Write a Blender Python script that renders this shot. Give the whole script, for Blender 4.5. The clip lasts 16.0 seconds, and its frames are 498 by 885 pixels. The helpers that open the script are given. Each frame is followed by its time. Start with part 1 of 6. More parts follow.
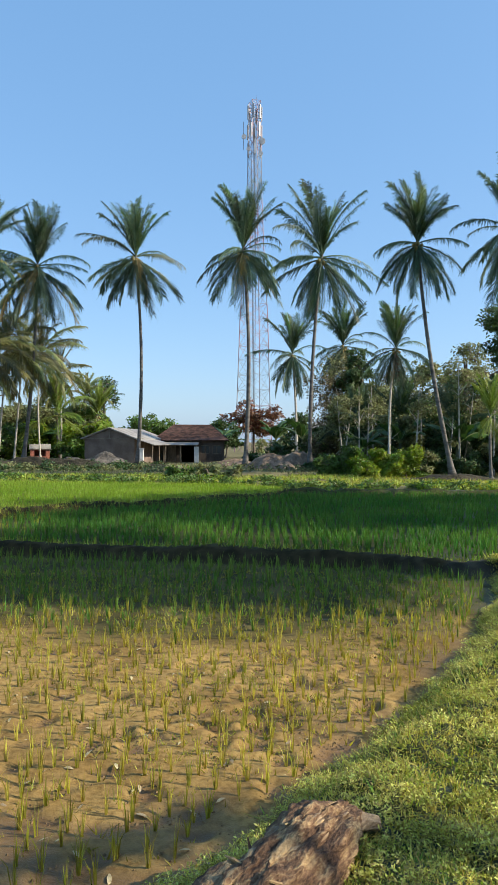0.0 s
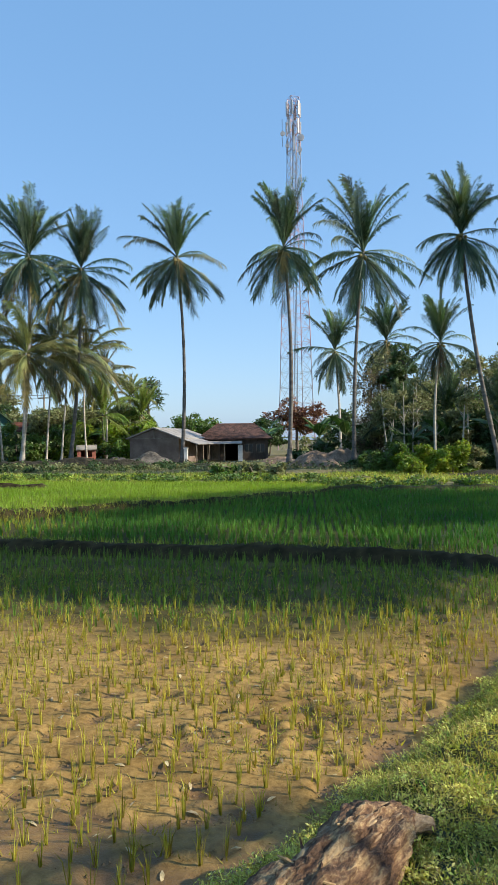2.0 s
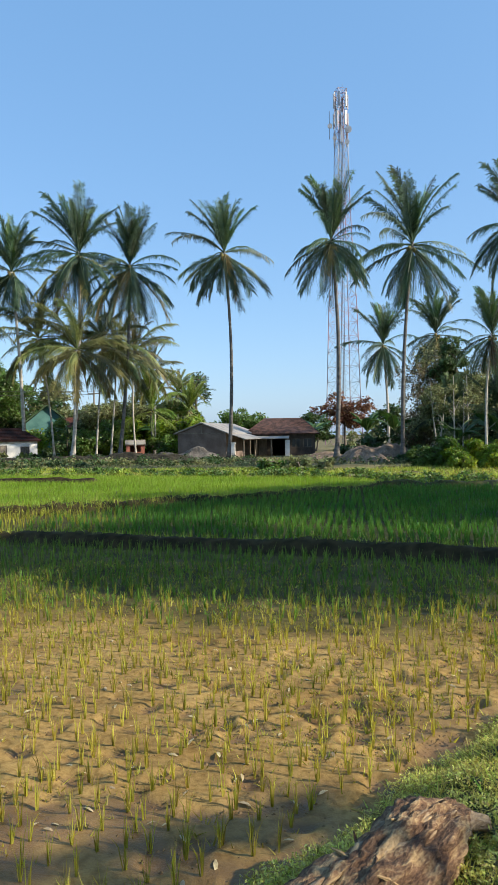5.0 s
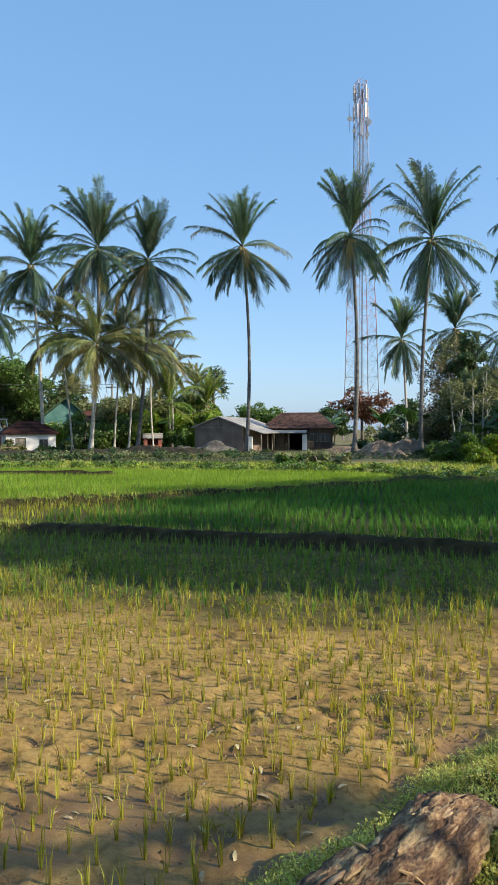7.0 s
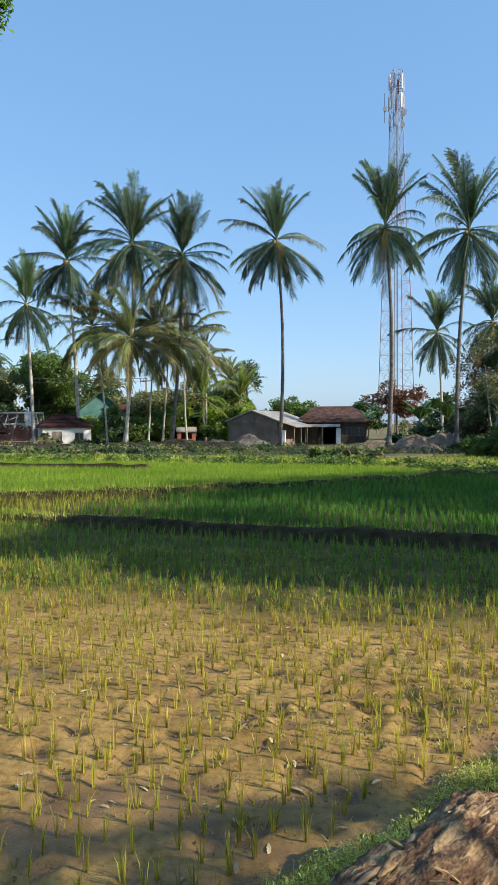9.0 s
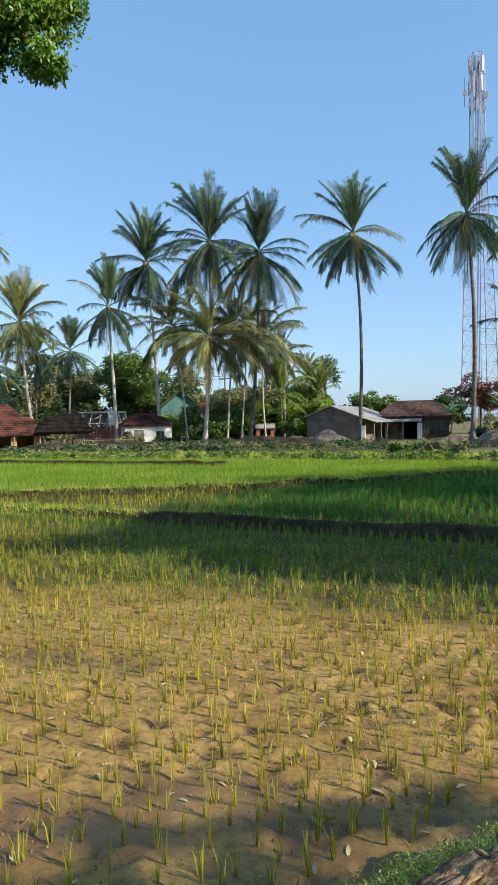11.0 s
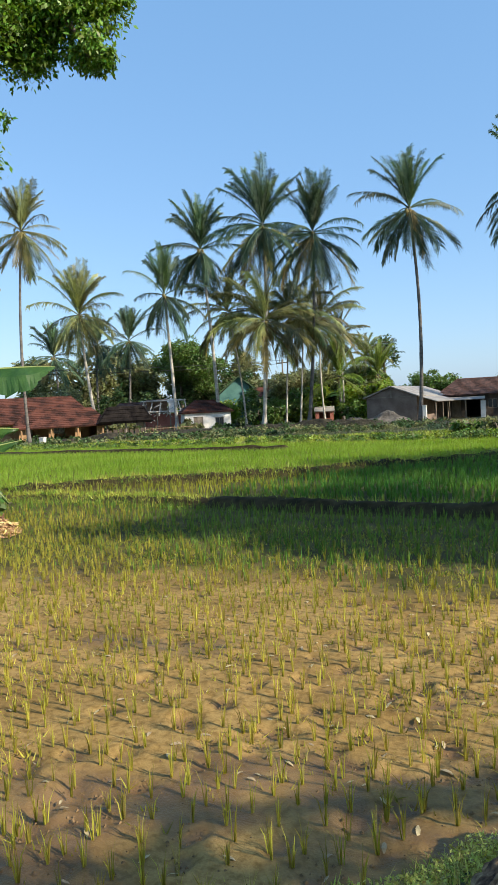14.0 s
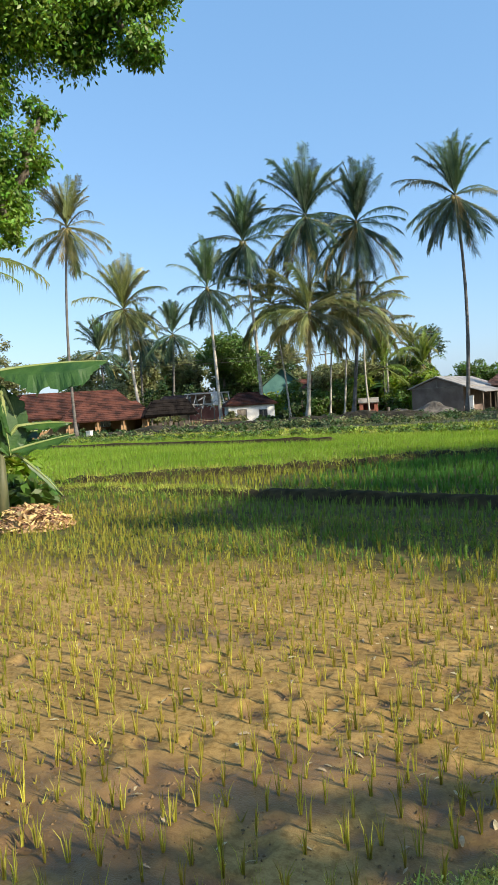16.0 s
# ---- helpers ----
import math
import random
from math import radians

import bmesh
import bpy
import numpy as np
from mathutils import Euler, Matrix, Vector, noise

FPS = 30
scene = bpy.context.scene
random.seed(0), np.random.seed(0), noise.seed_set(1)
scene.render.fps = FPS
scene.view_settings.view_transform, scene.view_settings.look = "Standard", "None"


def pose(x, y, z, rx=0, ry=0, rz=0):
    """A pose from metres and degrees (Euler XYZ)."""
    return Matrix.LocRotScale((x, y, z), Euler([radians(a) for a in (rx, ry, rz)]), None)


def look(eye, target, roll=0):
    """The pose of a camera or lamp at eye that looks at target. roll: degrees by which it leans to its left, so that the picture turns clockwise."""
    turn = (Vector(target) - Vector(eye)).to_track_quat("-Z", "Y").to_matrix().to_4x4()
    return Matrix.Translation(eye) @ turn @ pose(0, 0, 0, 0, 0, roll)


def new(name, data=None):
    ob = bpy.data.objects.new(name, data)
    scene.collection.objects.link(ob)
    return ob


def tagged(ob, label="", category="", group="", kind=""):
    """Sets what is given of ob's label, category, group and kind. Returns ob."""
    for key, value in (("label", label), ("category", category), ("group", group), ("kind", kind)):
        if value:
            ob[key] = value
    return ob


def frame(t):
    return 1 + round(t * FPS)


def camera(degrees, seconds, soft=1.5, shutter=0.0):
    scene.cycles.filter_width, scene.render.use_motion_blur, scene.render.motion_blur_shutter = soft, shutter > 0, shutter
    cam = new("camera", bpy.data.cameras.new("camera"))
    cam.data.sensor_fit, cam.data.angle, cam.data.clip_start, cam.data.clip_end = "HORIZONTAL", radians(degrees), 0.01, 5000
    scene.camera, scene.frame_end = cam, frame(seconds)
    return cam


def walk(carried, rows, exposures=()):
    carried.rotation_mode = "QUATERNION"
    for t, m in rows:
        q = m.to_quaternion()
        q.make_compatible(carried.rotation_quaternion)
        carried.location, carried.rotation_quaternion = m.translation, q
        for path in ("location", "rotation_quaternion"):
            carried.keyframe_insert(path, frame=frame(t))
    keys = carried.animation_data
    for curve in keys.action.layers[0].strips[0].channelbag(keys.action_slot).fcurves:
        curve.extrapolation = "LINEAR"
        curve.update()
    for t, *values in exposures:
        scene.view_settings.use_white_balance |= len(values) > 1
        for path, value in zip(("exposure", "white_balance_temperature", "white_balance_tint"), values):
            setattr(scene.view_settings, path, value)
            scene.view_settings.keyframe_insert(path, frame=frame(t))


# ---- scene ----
cam = camera(38.0, 16.0)
PATH = [
    (0, (0.029, 0.014, 1.873), (-0.009, 2.014, 1.872), 0.3),
    (0.5, (0.031, 0.012, 1.869), (-0.025, 2.011, 1.868), -0.0),
    (1, (0.026, 0.023, 1.87), (-0.068, 2.021, 1.867), -0.2),
    (1.5, (0.022, 0.033, 1.868), (-0.112, 2.028, 1.863), -0.5),
    (2, (0.02, 0.03, 1.871), (-0.138, 2.024, 1.865), -0.6),
    (2.5, (0.017, 0.026, 1.87), (-0.156, 2.019, 1.863), -0.8),
    (3, (0.011, 0.01, 1.87), (-0.188, 2.0, 1.862), -0.8),
    (3.5, (0.0, 0.023, 1.867), (-0.227, 2.01, 1.856), -0.7),
    (4, (-0.002, 0.021, 1.866), (-0.255, 2.005, 1.853), -0.7),
    (6.5, (-0.02, 0.023, 1.861), (-0.339, 1.997, 1.831), -0.4),
    (7, (-0.027, 0.029, 1.856), (-0.36, 2.0, 1.822), -0.3),
    (7.5, (-0.027, 0.028, 1.858), (-0.376, 1.996, 1.818), -0.3),
    (8, (-0.029, 0.027, 1.86), (-0.4, 1.992, 1.815), -0.3),
    (10.3, (-0.038, 0.038, 1.858), (-0.591, 1.959, 1.801), -0.8),
    (10.5, (-0.031, 0.057, 1.849), (-0.613, 1.97, 1.792), -1.0),
    (11, (-0.023, 0.084, 1.843), (-0.657, 1.98, 1.785), -1.1),
    (11.5, (0.008, 0.109, 1.84), (-0.677, 1.987, 1.779), -1.4),
    (12, (0.04, 0.123, 1.844), (-0.686, 1.985, 1.78), -1.8),
    (12.5, (0.051, 0.137, 1.84), (-0.693, 1.992, 1.77), -2.1),
    (13, (0.051, 0.134, 1.834), (-0.708, 1.983, 1.758), -2.4),
    (13.5, (0.023, 0.121, 1.829), (-0.749, 1.964, 1.744), -2.7),
    (14, (-0.017, 0.1, 1.828), (-0.806, 1.936, 1.733), -3.0),
    (14.5, (-0.054, 0.073, 1.834), (-0.853, 1.904, 1.732), -3.2),
    (15, (-0.078, 0.048, 1.846), (-0.89, 1.872, 1.737), -3.4),
    (15.5, (-0.109, 0.04, 1.844), (-0.964, 1.845, 1.734), -3.5),
    (16, (-0.134, 0.039, 1.836), (-1.029, 1.824, 1.726), -3.5),
]
walk(cam, [(t, look(eye, aim, lean)) for t, eye, aim, lean in PATH], [(0, 0.45, 6830, 10), (4, 0.44, 6770, 10), (12, 0.43, 6800, 10), (16, 0.52, 6900, 10)])

# ---- light ----
world = bpy.data.worlds.new("sky")
scene.world = world
world.use_nodes = True
wn = world.node_tree.nodes
sky = wn.new("ShaderNodeTexSky")
sky.sky_type = "NISHITA"
sky.sun_disc = False
sky.sun_elevation, sky.sun_rotation = radians(30.6), radians(99)
sky.air_density, sky.dust_density, sky.ozone_density = 1.0, 1.0, 1.6
wn["Background"].inputs["Strength"].default_value = 0.172
haze = wn.new("ShaderNodeMix")
haze.data_type = "RGBA"
haze.inputs[0].default_value = 0.56
haze.inputs[7].default_value = (0.78, 2.07, 4.12, 1)
world.node_tree.links.new(sky.outputs["Color"], haze.inputs[6])
world.node_tree.links.new(haze.outputs[2], wn["Background"].inputs["Color"])

sun = new("sun", bpy.data.lights.new("sun", "SUN"))
sun.data.energy, sun.data.angle, sun.data.color = 5.0, radians(0.55), (1.0, 0.91, 0.76)
sun.matrix_world = look((50, -8, 30), (0, 0, 0))


# ---- materials ----
def mat(name, c1, c2, scale=4.0, fine=40.0, rough=0.85, bump=0.3, dist=0.02, rnd="", amount=0.25,
        through_light=0.0, metal=0.0, stretch=(1, 1, 1), third=None, spec=0.4, sharp=0.17):
    """Two colours mixed by coarse and fine noise, with relief; rnd: 'island' or 'object' varies the brightness."""
    m = bpy.data.materials.new(name)
    m.use_nodes = True
    nt = m.node_tree
    n, k = nt.nodes, nt.links
    bsdf = n["Principled BSDF"]
    co = n.new("ShaderNodeTexCoord")
    mp = n.new("ShaderNodeMapping")
    mp.inputs["Scale"].default_value = stretch
    k.new(co.outputs["Object"], mp.inputs["Vector"])
    big = n.new("ShaderNodeTexNoise")
    big.inputs["Scale"].default_value, big.inputs["Detail"].default_value = scale, 4
    small = n.new("ShaderNodeTexNoise")
    small.inputs["Scale"].default_value, small.inputs["Detail"].default_value = fine, 3
    for t in (big, small):
        k.new(mp.outputs["Vector"], t.inputs["Vector"])
    mid = n.new("ShaderNodeMath")
    mid.operation = "MULTIPLY_ADD"
    mid.inputs[1].default_value, mid.inputs[2].default_value = 0.5, -0.25
    k.new(small.outputs["Fac"], mid.inputs[0])
    both = n.new("ShaderNodeMath")
    both.operation = "ADD"
    k.new(big.outputs["Fac"], both.inputs[0])
    k.new(mid.outputs[0], both.inputs[1])
    ramp = n.new("ShaderNodeValToRGB")
    ramp.color_ramp.elements[0].position, ramp.color_ramp.elements[1].position = 0.5 - sharp, 0.5 + sharp
    ramp.color_ramp.elements[0].color, ramp.color_ramp.elements[1].color = (*c1, 1), (*c2, 1)
    if third:
        e = ramp.color_ramp.elements.new(0.5)
        e.color = (*third, 1)
    k.new(both.outputs[0], ramp.inputs["Fac"])
    colour = ramp.outputs["Color"]
    if rnd:
        src = n.new("ShaderNodeNewGeometry").outputs["Random Per Island"] if rnd == "island" else n.new("ShaderNodeObjectInfo").outputs["Random"]
        hsv = n.new("ShaderNodeHueSaturation")
        val = n.new("ShaderNodeMapRange")
        val.inputs["To Min"].default_value, val.inputs["To Max"].default_value = 1 - amount, 1 + amount
        hue = n.new("ShaderNodeMapRange")
        hue.inputs["To Min"].default_value, hue.inputs["To Max"].default_value = 0.5 - 0.06 * amount, 0.5 + 0.06 * amount
        k.new(src, val.inputs["Value"])
        k.new(src, hue.inputs["Value"])
        k.new(val.outputs[0], hsv.inputs["Value"])
        k.new(hue.outputs[0], hsv.inputs["Hue"])
        k.new(colour, hsv.inputs["Color"])
        colour = hsv.outputs["Color"]
    k.new(colour, bsdf.inputs["Base Color"])
    bsdf.inputs["Roughness"].default_value, bsdf.inputs["Metallic"].default_value = rough, metal
    bsdf.inputs["Specular IOR Level"].default_value = spec
    if bump:
        b = n.new("ShaderNodeBump")
        b.inputs["Strength"].default_value, b.inputs["Distance"].default_value = bump, dist
        k.new(both.outputs[0], b.inputs["Height"])
        k.new(b.outputs["Normal"], bsdf.inputs["Normal"])
    if through_light:
        tr = n.new("ShaderNodeBsdfTranslucent")
        hs = n.new("ShaderNodeHueSaturation")
        hs.inputs["Value"].default_value, hs.inputs["Saturation"].default_value, hs.inputs["Hue"].default_value = 1.5, 1.1, 0.485
        k.new(colour, hs.inputs["Color"])
        k.new(hs.outputs["Color"], tr.inputs["Color"])
        mix = n.new("ShaderNodeMixShader")
        mix.inputs["Fac"].default_value = through_light
        k.new(bsdf.outputs["BSDF"], mix.inputs[1])
        k.new(tr.outputs["BSDF"], mix.inputs[2])
        k.new(mix.outputs["Shader"], n["Material Output"].inputs["Surface"])
    return m


FROND = mat("palm_frond", (0.036, 0.078, 0.044), (0.108, 0.160, 0.085), 0.8, 9, 0.45, 0, rnd="object", amount=0.45, through_light=0.24, spec=0.45)
FROND_YOUNG = mat("young_palm_frond", (0.075, 0.15, 0.045), (0.17, 0.25, 0.085), 0.8, 9, 0.45, 0, rnd="object", amount=0.35, through_light=0.3, spec=0.45)
FROND_OLD = mat("old_palm_frond", (0.19, 0.175, 0.055), (0.40, 0.33, 0.12), 0.8, 9, 0.6, 0, rnd="object", amount=0.4, through_light=0.25)
FROND_FRESH = mat("fresh_palm_frond", (0.12, 0.20, 0.035), (0.24, 0.30, 0.07), 0.8, 9, 0.42, 0, rnd="object", amount=0.3, through_light=0.35)
FROND_OLIVE = mat("olive_palm_frond", (0.10, 0.13, 0.045), (0.27, 0.265, 0.10), 0.8, 9, 0.45, 0, rnd="object", amount=0.5, through_light=0.3, spec=0.5)
FROND_DEAD = mat("dead_palm_frond", (0.13, 0.085, 0.045), (0.22, 0.15, 0.08), 0.8, 9, 0.8, 0, rnd="object", amount=0.3, through_light=0.1)
PALM_BARK = mat("palm_bark", (0.08, 0.073, 0.067), (0.185, 0.172, 0.155), 1.2, 7, 0.9, 0.8, 0.03, stretch=(1, 1, 4))
PALM_PALE = mat("pale_palm_bark", (0.31, 0.285, 0.24), (0.52, 0.485, 0.42), 1.2, 7, 0.9, 0.8, 0.03, stretch=(1, 1, 4))
BARK = mat("bark", (0.07, 0.055, 0.04), (0.19, 0.16, 0.125), 2, 20, 0.92, 0.9, 0.03, stretch=(1, 1, 0.35))
NUT = mat("coconut_husk", (0.14, 0.13, 0.04), (0.24, 0.18, 0.06), 3, 20, 0.6, 0.2)
LEAF_DARK = mat("dark_leaf", (0.036, 0.07, 0.022), (0.08, 0.13, 0.042), 0.5, 6, 0.5, 0, rnd="island", amount=0.5, through_light=0.3)
LEAF_MID = mat("green_leaf", (0.055, 0.11, 0.02), (0.125, 0.195, 0.042), 0.5, 6, 0.5, 0, rnd="island", amount=0.45, through_light=0.3)
LEAF_BRIGHT = mat("bright_leaf", (0.12, 0.21, 0.022), (0.28, 0.34, 0.055), 0.5, 6, 0.5, 0, rnd="island", amount=0.4, through_light=0.38)
HERB = mat("creeping_herb_leaf", (0.25, 0.28, 0.045), (0.72, 0.66, 0.20), 1.6, 9, 0.5, 0, rnd="island", amount=0.5, through_light=0.3)
LEAF_OLIVE = mat("olive_leaf", (0.115, 0.14, 0.05), (0.26, 0.265, 0.125), 0.5, 6, 0.6, 0, rnd="island", amount=0.5, through_light=0.35)
LEAF_BROWN = mat("dull_brown_leaf", (0.075, 0.066, 0.036), (0.19, 0.155, 0.085), 0.5, 6, 0.6, 0, rnd="island", amount=0.5, through_light=0.3)
LEAF_RED = mat("reddish_leaf", (0.10, 0.05, 0.028), (0.22, 0.10, 0.055), 0.5, 6, 0.6, 0, rnd="island", amount=0.5, through_light=0.2)
LEAF_NEAR = mat("glossy_green_leaf", (0.07, 0.165, 0.02), (0.185, 0.30, 0.042), 1.0, 14, 0.42, 0.15, 0.004, rnd="island", amount=0.45, through_light=0.32)
BANANA = mat("banana_leaf", (0.022, 0.07, 0.015), (0.055, 0.125, 0.028), 2.0, 30, 0.4, 0.3, 0.006, through_light=0.22, stretch=(3, 0.6, 1))
BANANA_RIB = mat("banana_midrib", (0.20, 0.26, 0.08), (0.30, 0.34, 0.13), 4, 30, 0.5, 0.2)
BANANA_STEM = mat("banana_stem", (0.05, 0.065, 0.028), (0.13, 0.125, 0.06), 4, 20, 0.6, 0.3, stretch=(1, 1, 0.2))
RICE = mat("rice_blade", (0.23, 0.235, 0.030), (0.46, 0.40, 0.075), 1.5, 12, 0.55, 0, rnd="island", amount=0.35, through_light=0.35)
RICE_WET = mat("young_rice_blade", (0.08, 0.17, 0.03), (0.19, 0.27, 0.05), 0.6, 8, 0.55, 0, rnd="island", amount=0.4, through_light=0.35, spec=0.2)
RICE_PALE = mat("yellow_green_rice_blade", (0.17, 0.21, 0.03), (0.38, 0.36, 0.06), 0.6, 8, 0.55, 0, rnd="island", amount=0.4, through_light=0.35, spec=0.2)
RICE_MID = mat("deep_green_rice_blade", (0.045, 0.15, 0.028), (0.12, 0.24, 0.042), 0.5, 6, 0.55, 0, rnd="island", amount=0.4, through_light=0.35, spec=0.2)
RICE_GREEN = mat("bright_rice_blade", (0.15, 0.27, 0.022), (0.24, 0.36, 0.045), 0.4, 5, 0.5, 0, rnd="island", amount=0.25, through_light=0.4)
GRASS = mat("grass_blade", (0.12, 0.22, 0.025), (0.46, 0.45, 0.09), 2.2, 11, 0.5, 0, rnd="island", amount=0.55, through_light=0.35)
GRASS_DRY = mat("dry_grass_blade", (0.40, 0.36, 0.07), (0.60, 0.52, 0.15), 1.3, 9, 0.7, 0, rnd="island", amount=0.35, through_light=0.3)
STRAW = mat("straw", (0.32, 0.25, 0.13), (0.52, 0.43, 0.27), 5, 50, 0.8, 0.2, rnd="object", amount=0.25)
CLOD = mat("mud_clod", (0.12, 0.076, 0.036), (0.24, 0.155, 0.075), 8, 60, 0.9, 0.6)
ROT = mat("rotten_wood", (0.04, 0.02, 0.012), (0.42, 0.295, 0.15), 16, 90, 0.95, 1.0, 0.03, third=(0.165, 0.093, 0.05), sharp=0.2, stretch=(0.45, 1, 1))
ROT_PALE = mat("bleached_wood", (0.17, 0.10, 0.05), (0.47, 0.33, 0.17), 20, 90, 0.92, 1.0, 0.012, third=(0.27, 0.20, 0.13), stretch=(0.35, 1, 1))
EARTH = mat("dug_earth", (0.15, 0.105, 0.072), (0.30, 0.215, 0.15), 1.3, 8, 0.95, 1.0, 0.12)
# earth with the shadow of the ditch and mounds put into its colour
SHADED_EARTH = mat("shaded_earth", (0.016, 0.015, 0.009), (0.05, 0.042, 0.025), 1.3, 8, 0.95, 1.0, 0.12)
ASH = mat("ash_heap", (0.06, 0.053, 0.045), (0.17, 0.15, 0.125), 1.6, 9, 0.95, 1.0, 0.1)
TILE = mat("old_roof_tile", (0.05, 0.028, 0.024), (0.15, 0.078, 0.058), 2.2, 12, 0.9, 0.7, 0.05, sharp=0.1)
TILE_RED = mat("red_roof_tile", (0.03, 0.015, 0.012), (0.145, 0.056, 0.04), 1.1, 12, 0.9, 0.7, 0.05, sharp=0.12, spec=0.2)
TIN = mat("weathered_tin", (0.20, 0.185, 0.165), (0.36, 0.34, 0.31), 1.5, 14, 0.65, 0.3, 0.02)
TIN_RUST = mat("rusty_tin", (0.22, 0.12, 0.08), (0.42, 0.31, 0.25), 1.5, 14, 0.7, 0.3, 0.02)
BRICKWORK = mat("grey_brown_wall", (0.145, 0.105, 0.085), (0.235, 0.18, 0.15), 1.4, 16, 0.92, 0.7, 0.03)
BOARD = mat("dark_boards", (0.055, 0.042, 0.034), (0.12, 0.095, 0.075), 2, 18, 0.9, 0.6, 0.02, stretch=(1, 1, 0.25))
WHITE = mat("white_plaster", (0.60, 0.58, 0.53), (0.80, 0.78, 0.73), 1.2, 14, 0.85, 0.25)
ORANGE = mat("ochre_plaster", (0.30, 0.175, 0.085), (0.43, 0.275, 0.145), 1.2, 14, 0.85, 0.25)
TURQ = mat("turquoise_paint", (0.06, 0.17, 0.155), (0.11, 0.25, 0.22), 1.2, 14, 0.7, 0.2)
GREENROOF = mat("green_roof", (0.035, 0.075, 0.035), (0.075, 0.13, 0.055), 1.2, 14, 0.7, 0.4)
REDPAINT = mat("red_paint", (0.24, 0.075, 0.055), (0.38, 0.14, 0.10), 1.2, 14, 0.75, 0.2)
THATCH = mat("dark_thatch", (0.007, 0.006, 0.006), (0.028, 0.023, 0.02), 2, 30, 0.95, 1.0, 0.08, stretch=(1, 1, 0.4), spec=0.05)
TIMBER = mat("grey_timber", (0.14, 0.115, 0.09), (0.30, 0.255, 0.20), 3, 24, 0.9, 0.5, 0.02, stretch=(1, 1, 0.3))
DRIFT = mat("sun_bleached_timber", (0.38, 0.34, 0.29), (0.64, 0.59, 0.52), 3, 24, 0.85, 0.4, 0.02, stretch=(1, 1, 0.3))
STEEL = mat("galvanised_steel", (0.17, 0.18, 0.22), (0.36, 0.38, 0.43), 0.6, 8, 0.5, 0)
STEEL_RED = mat("red_white_steel", (0.25, 0.14, 0.17), (0.44, 0.31, 0.35), 0.25, 6, 0.5, 0)
PANEL = mat("antenna_panel", (0.30, 0.31, 0.33), (0.58, 0.59, 0.60), 0.6, 8, 0.5, 0)
CABLE = mat("black_cable", (0.02, 0.02, 0.02), (0.04, 0.04, 0.04), 3, 20, 0.6, 0)
GLASS = mat("dark_pane", (0.02, 0.025, 0.03), (0.04, 0.045, 0.05), 1, 8, 0.12, 0, spec=0.6)
HUSK = mat("dry_husk", (0.32, 0.18, 0.08), (0.60, 0.42, 0.22), 6, 30, 0.9, 0.5, rnd="island", amount=0.55)


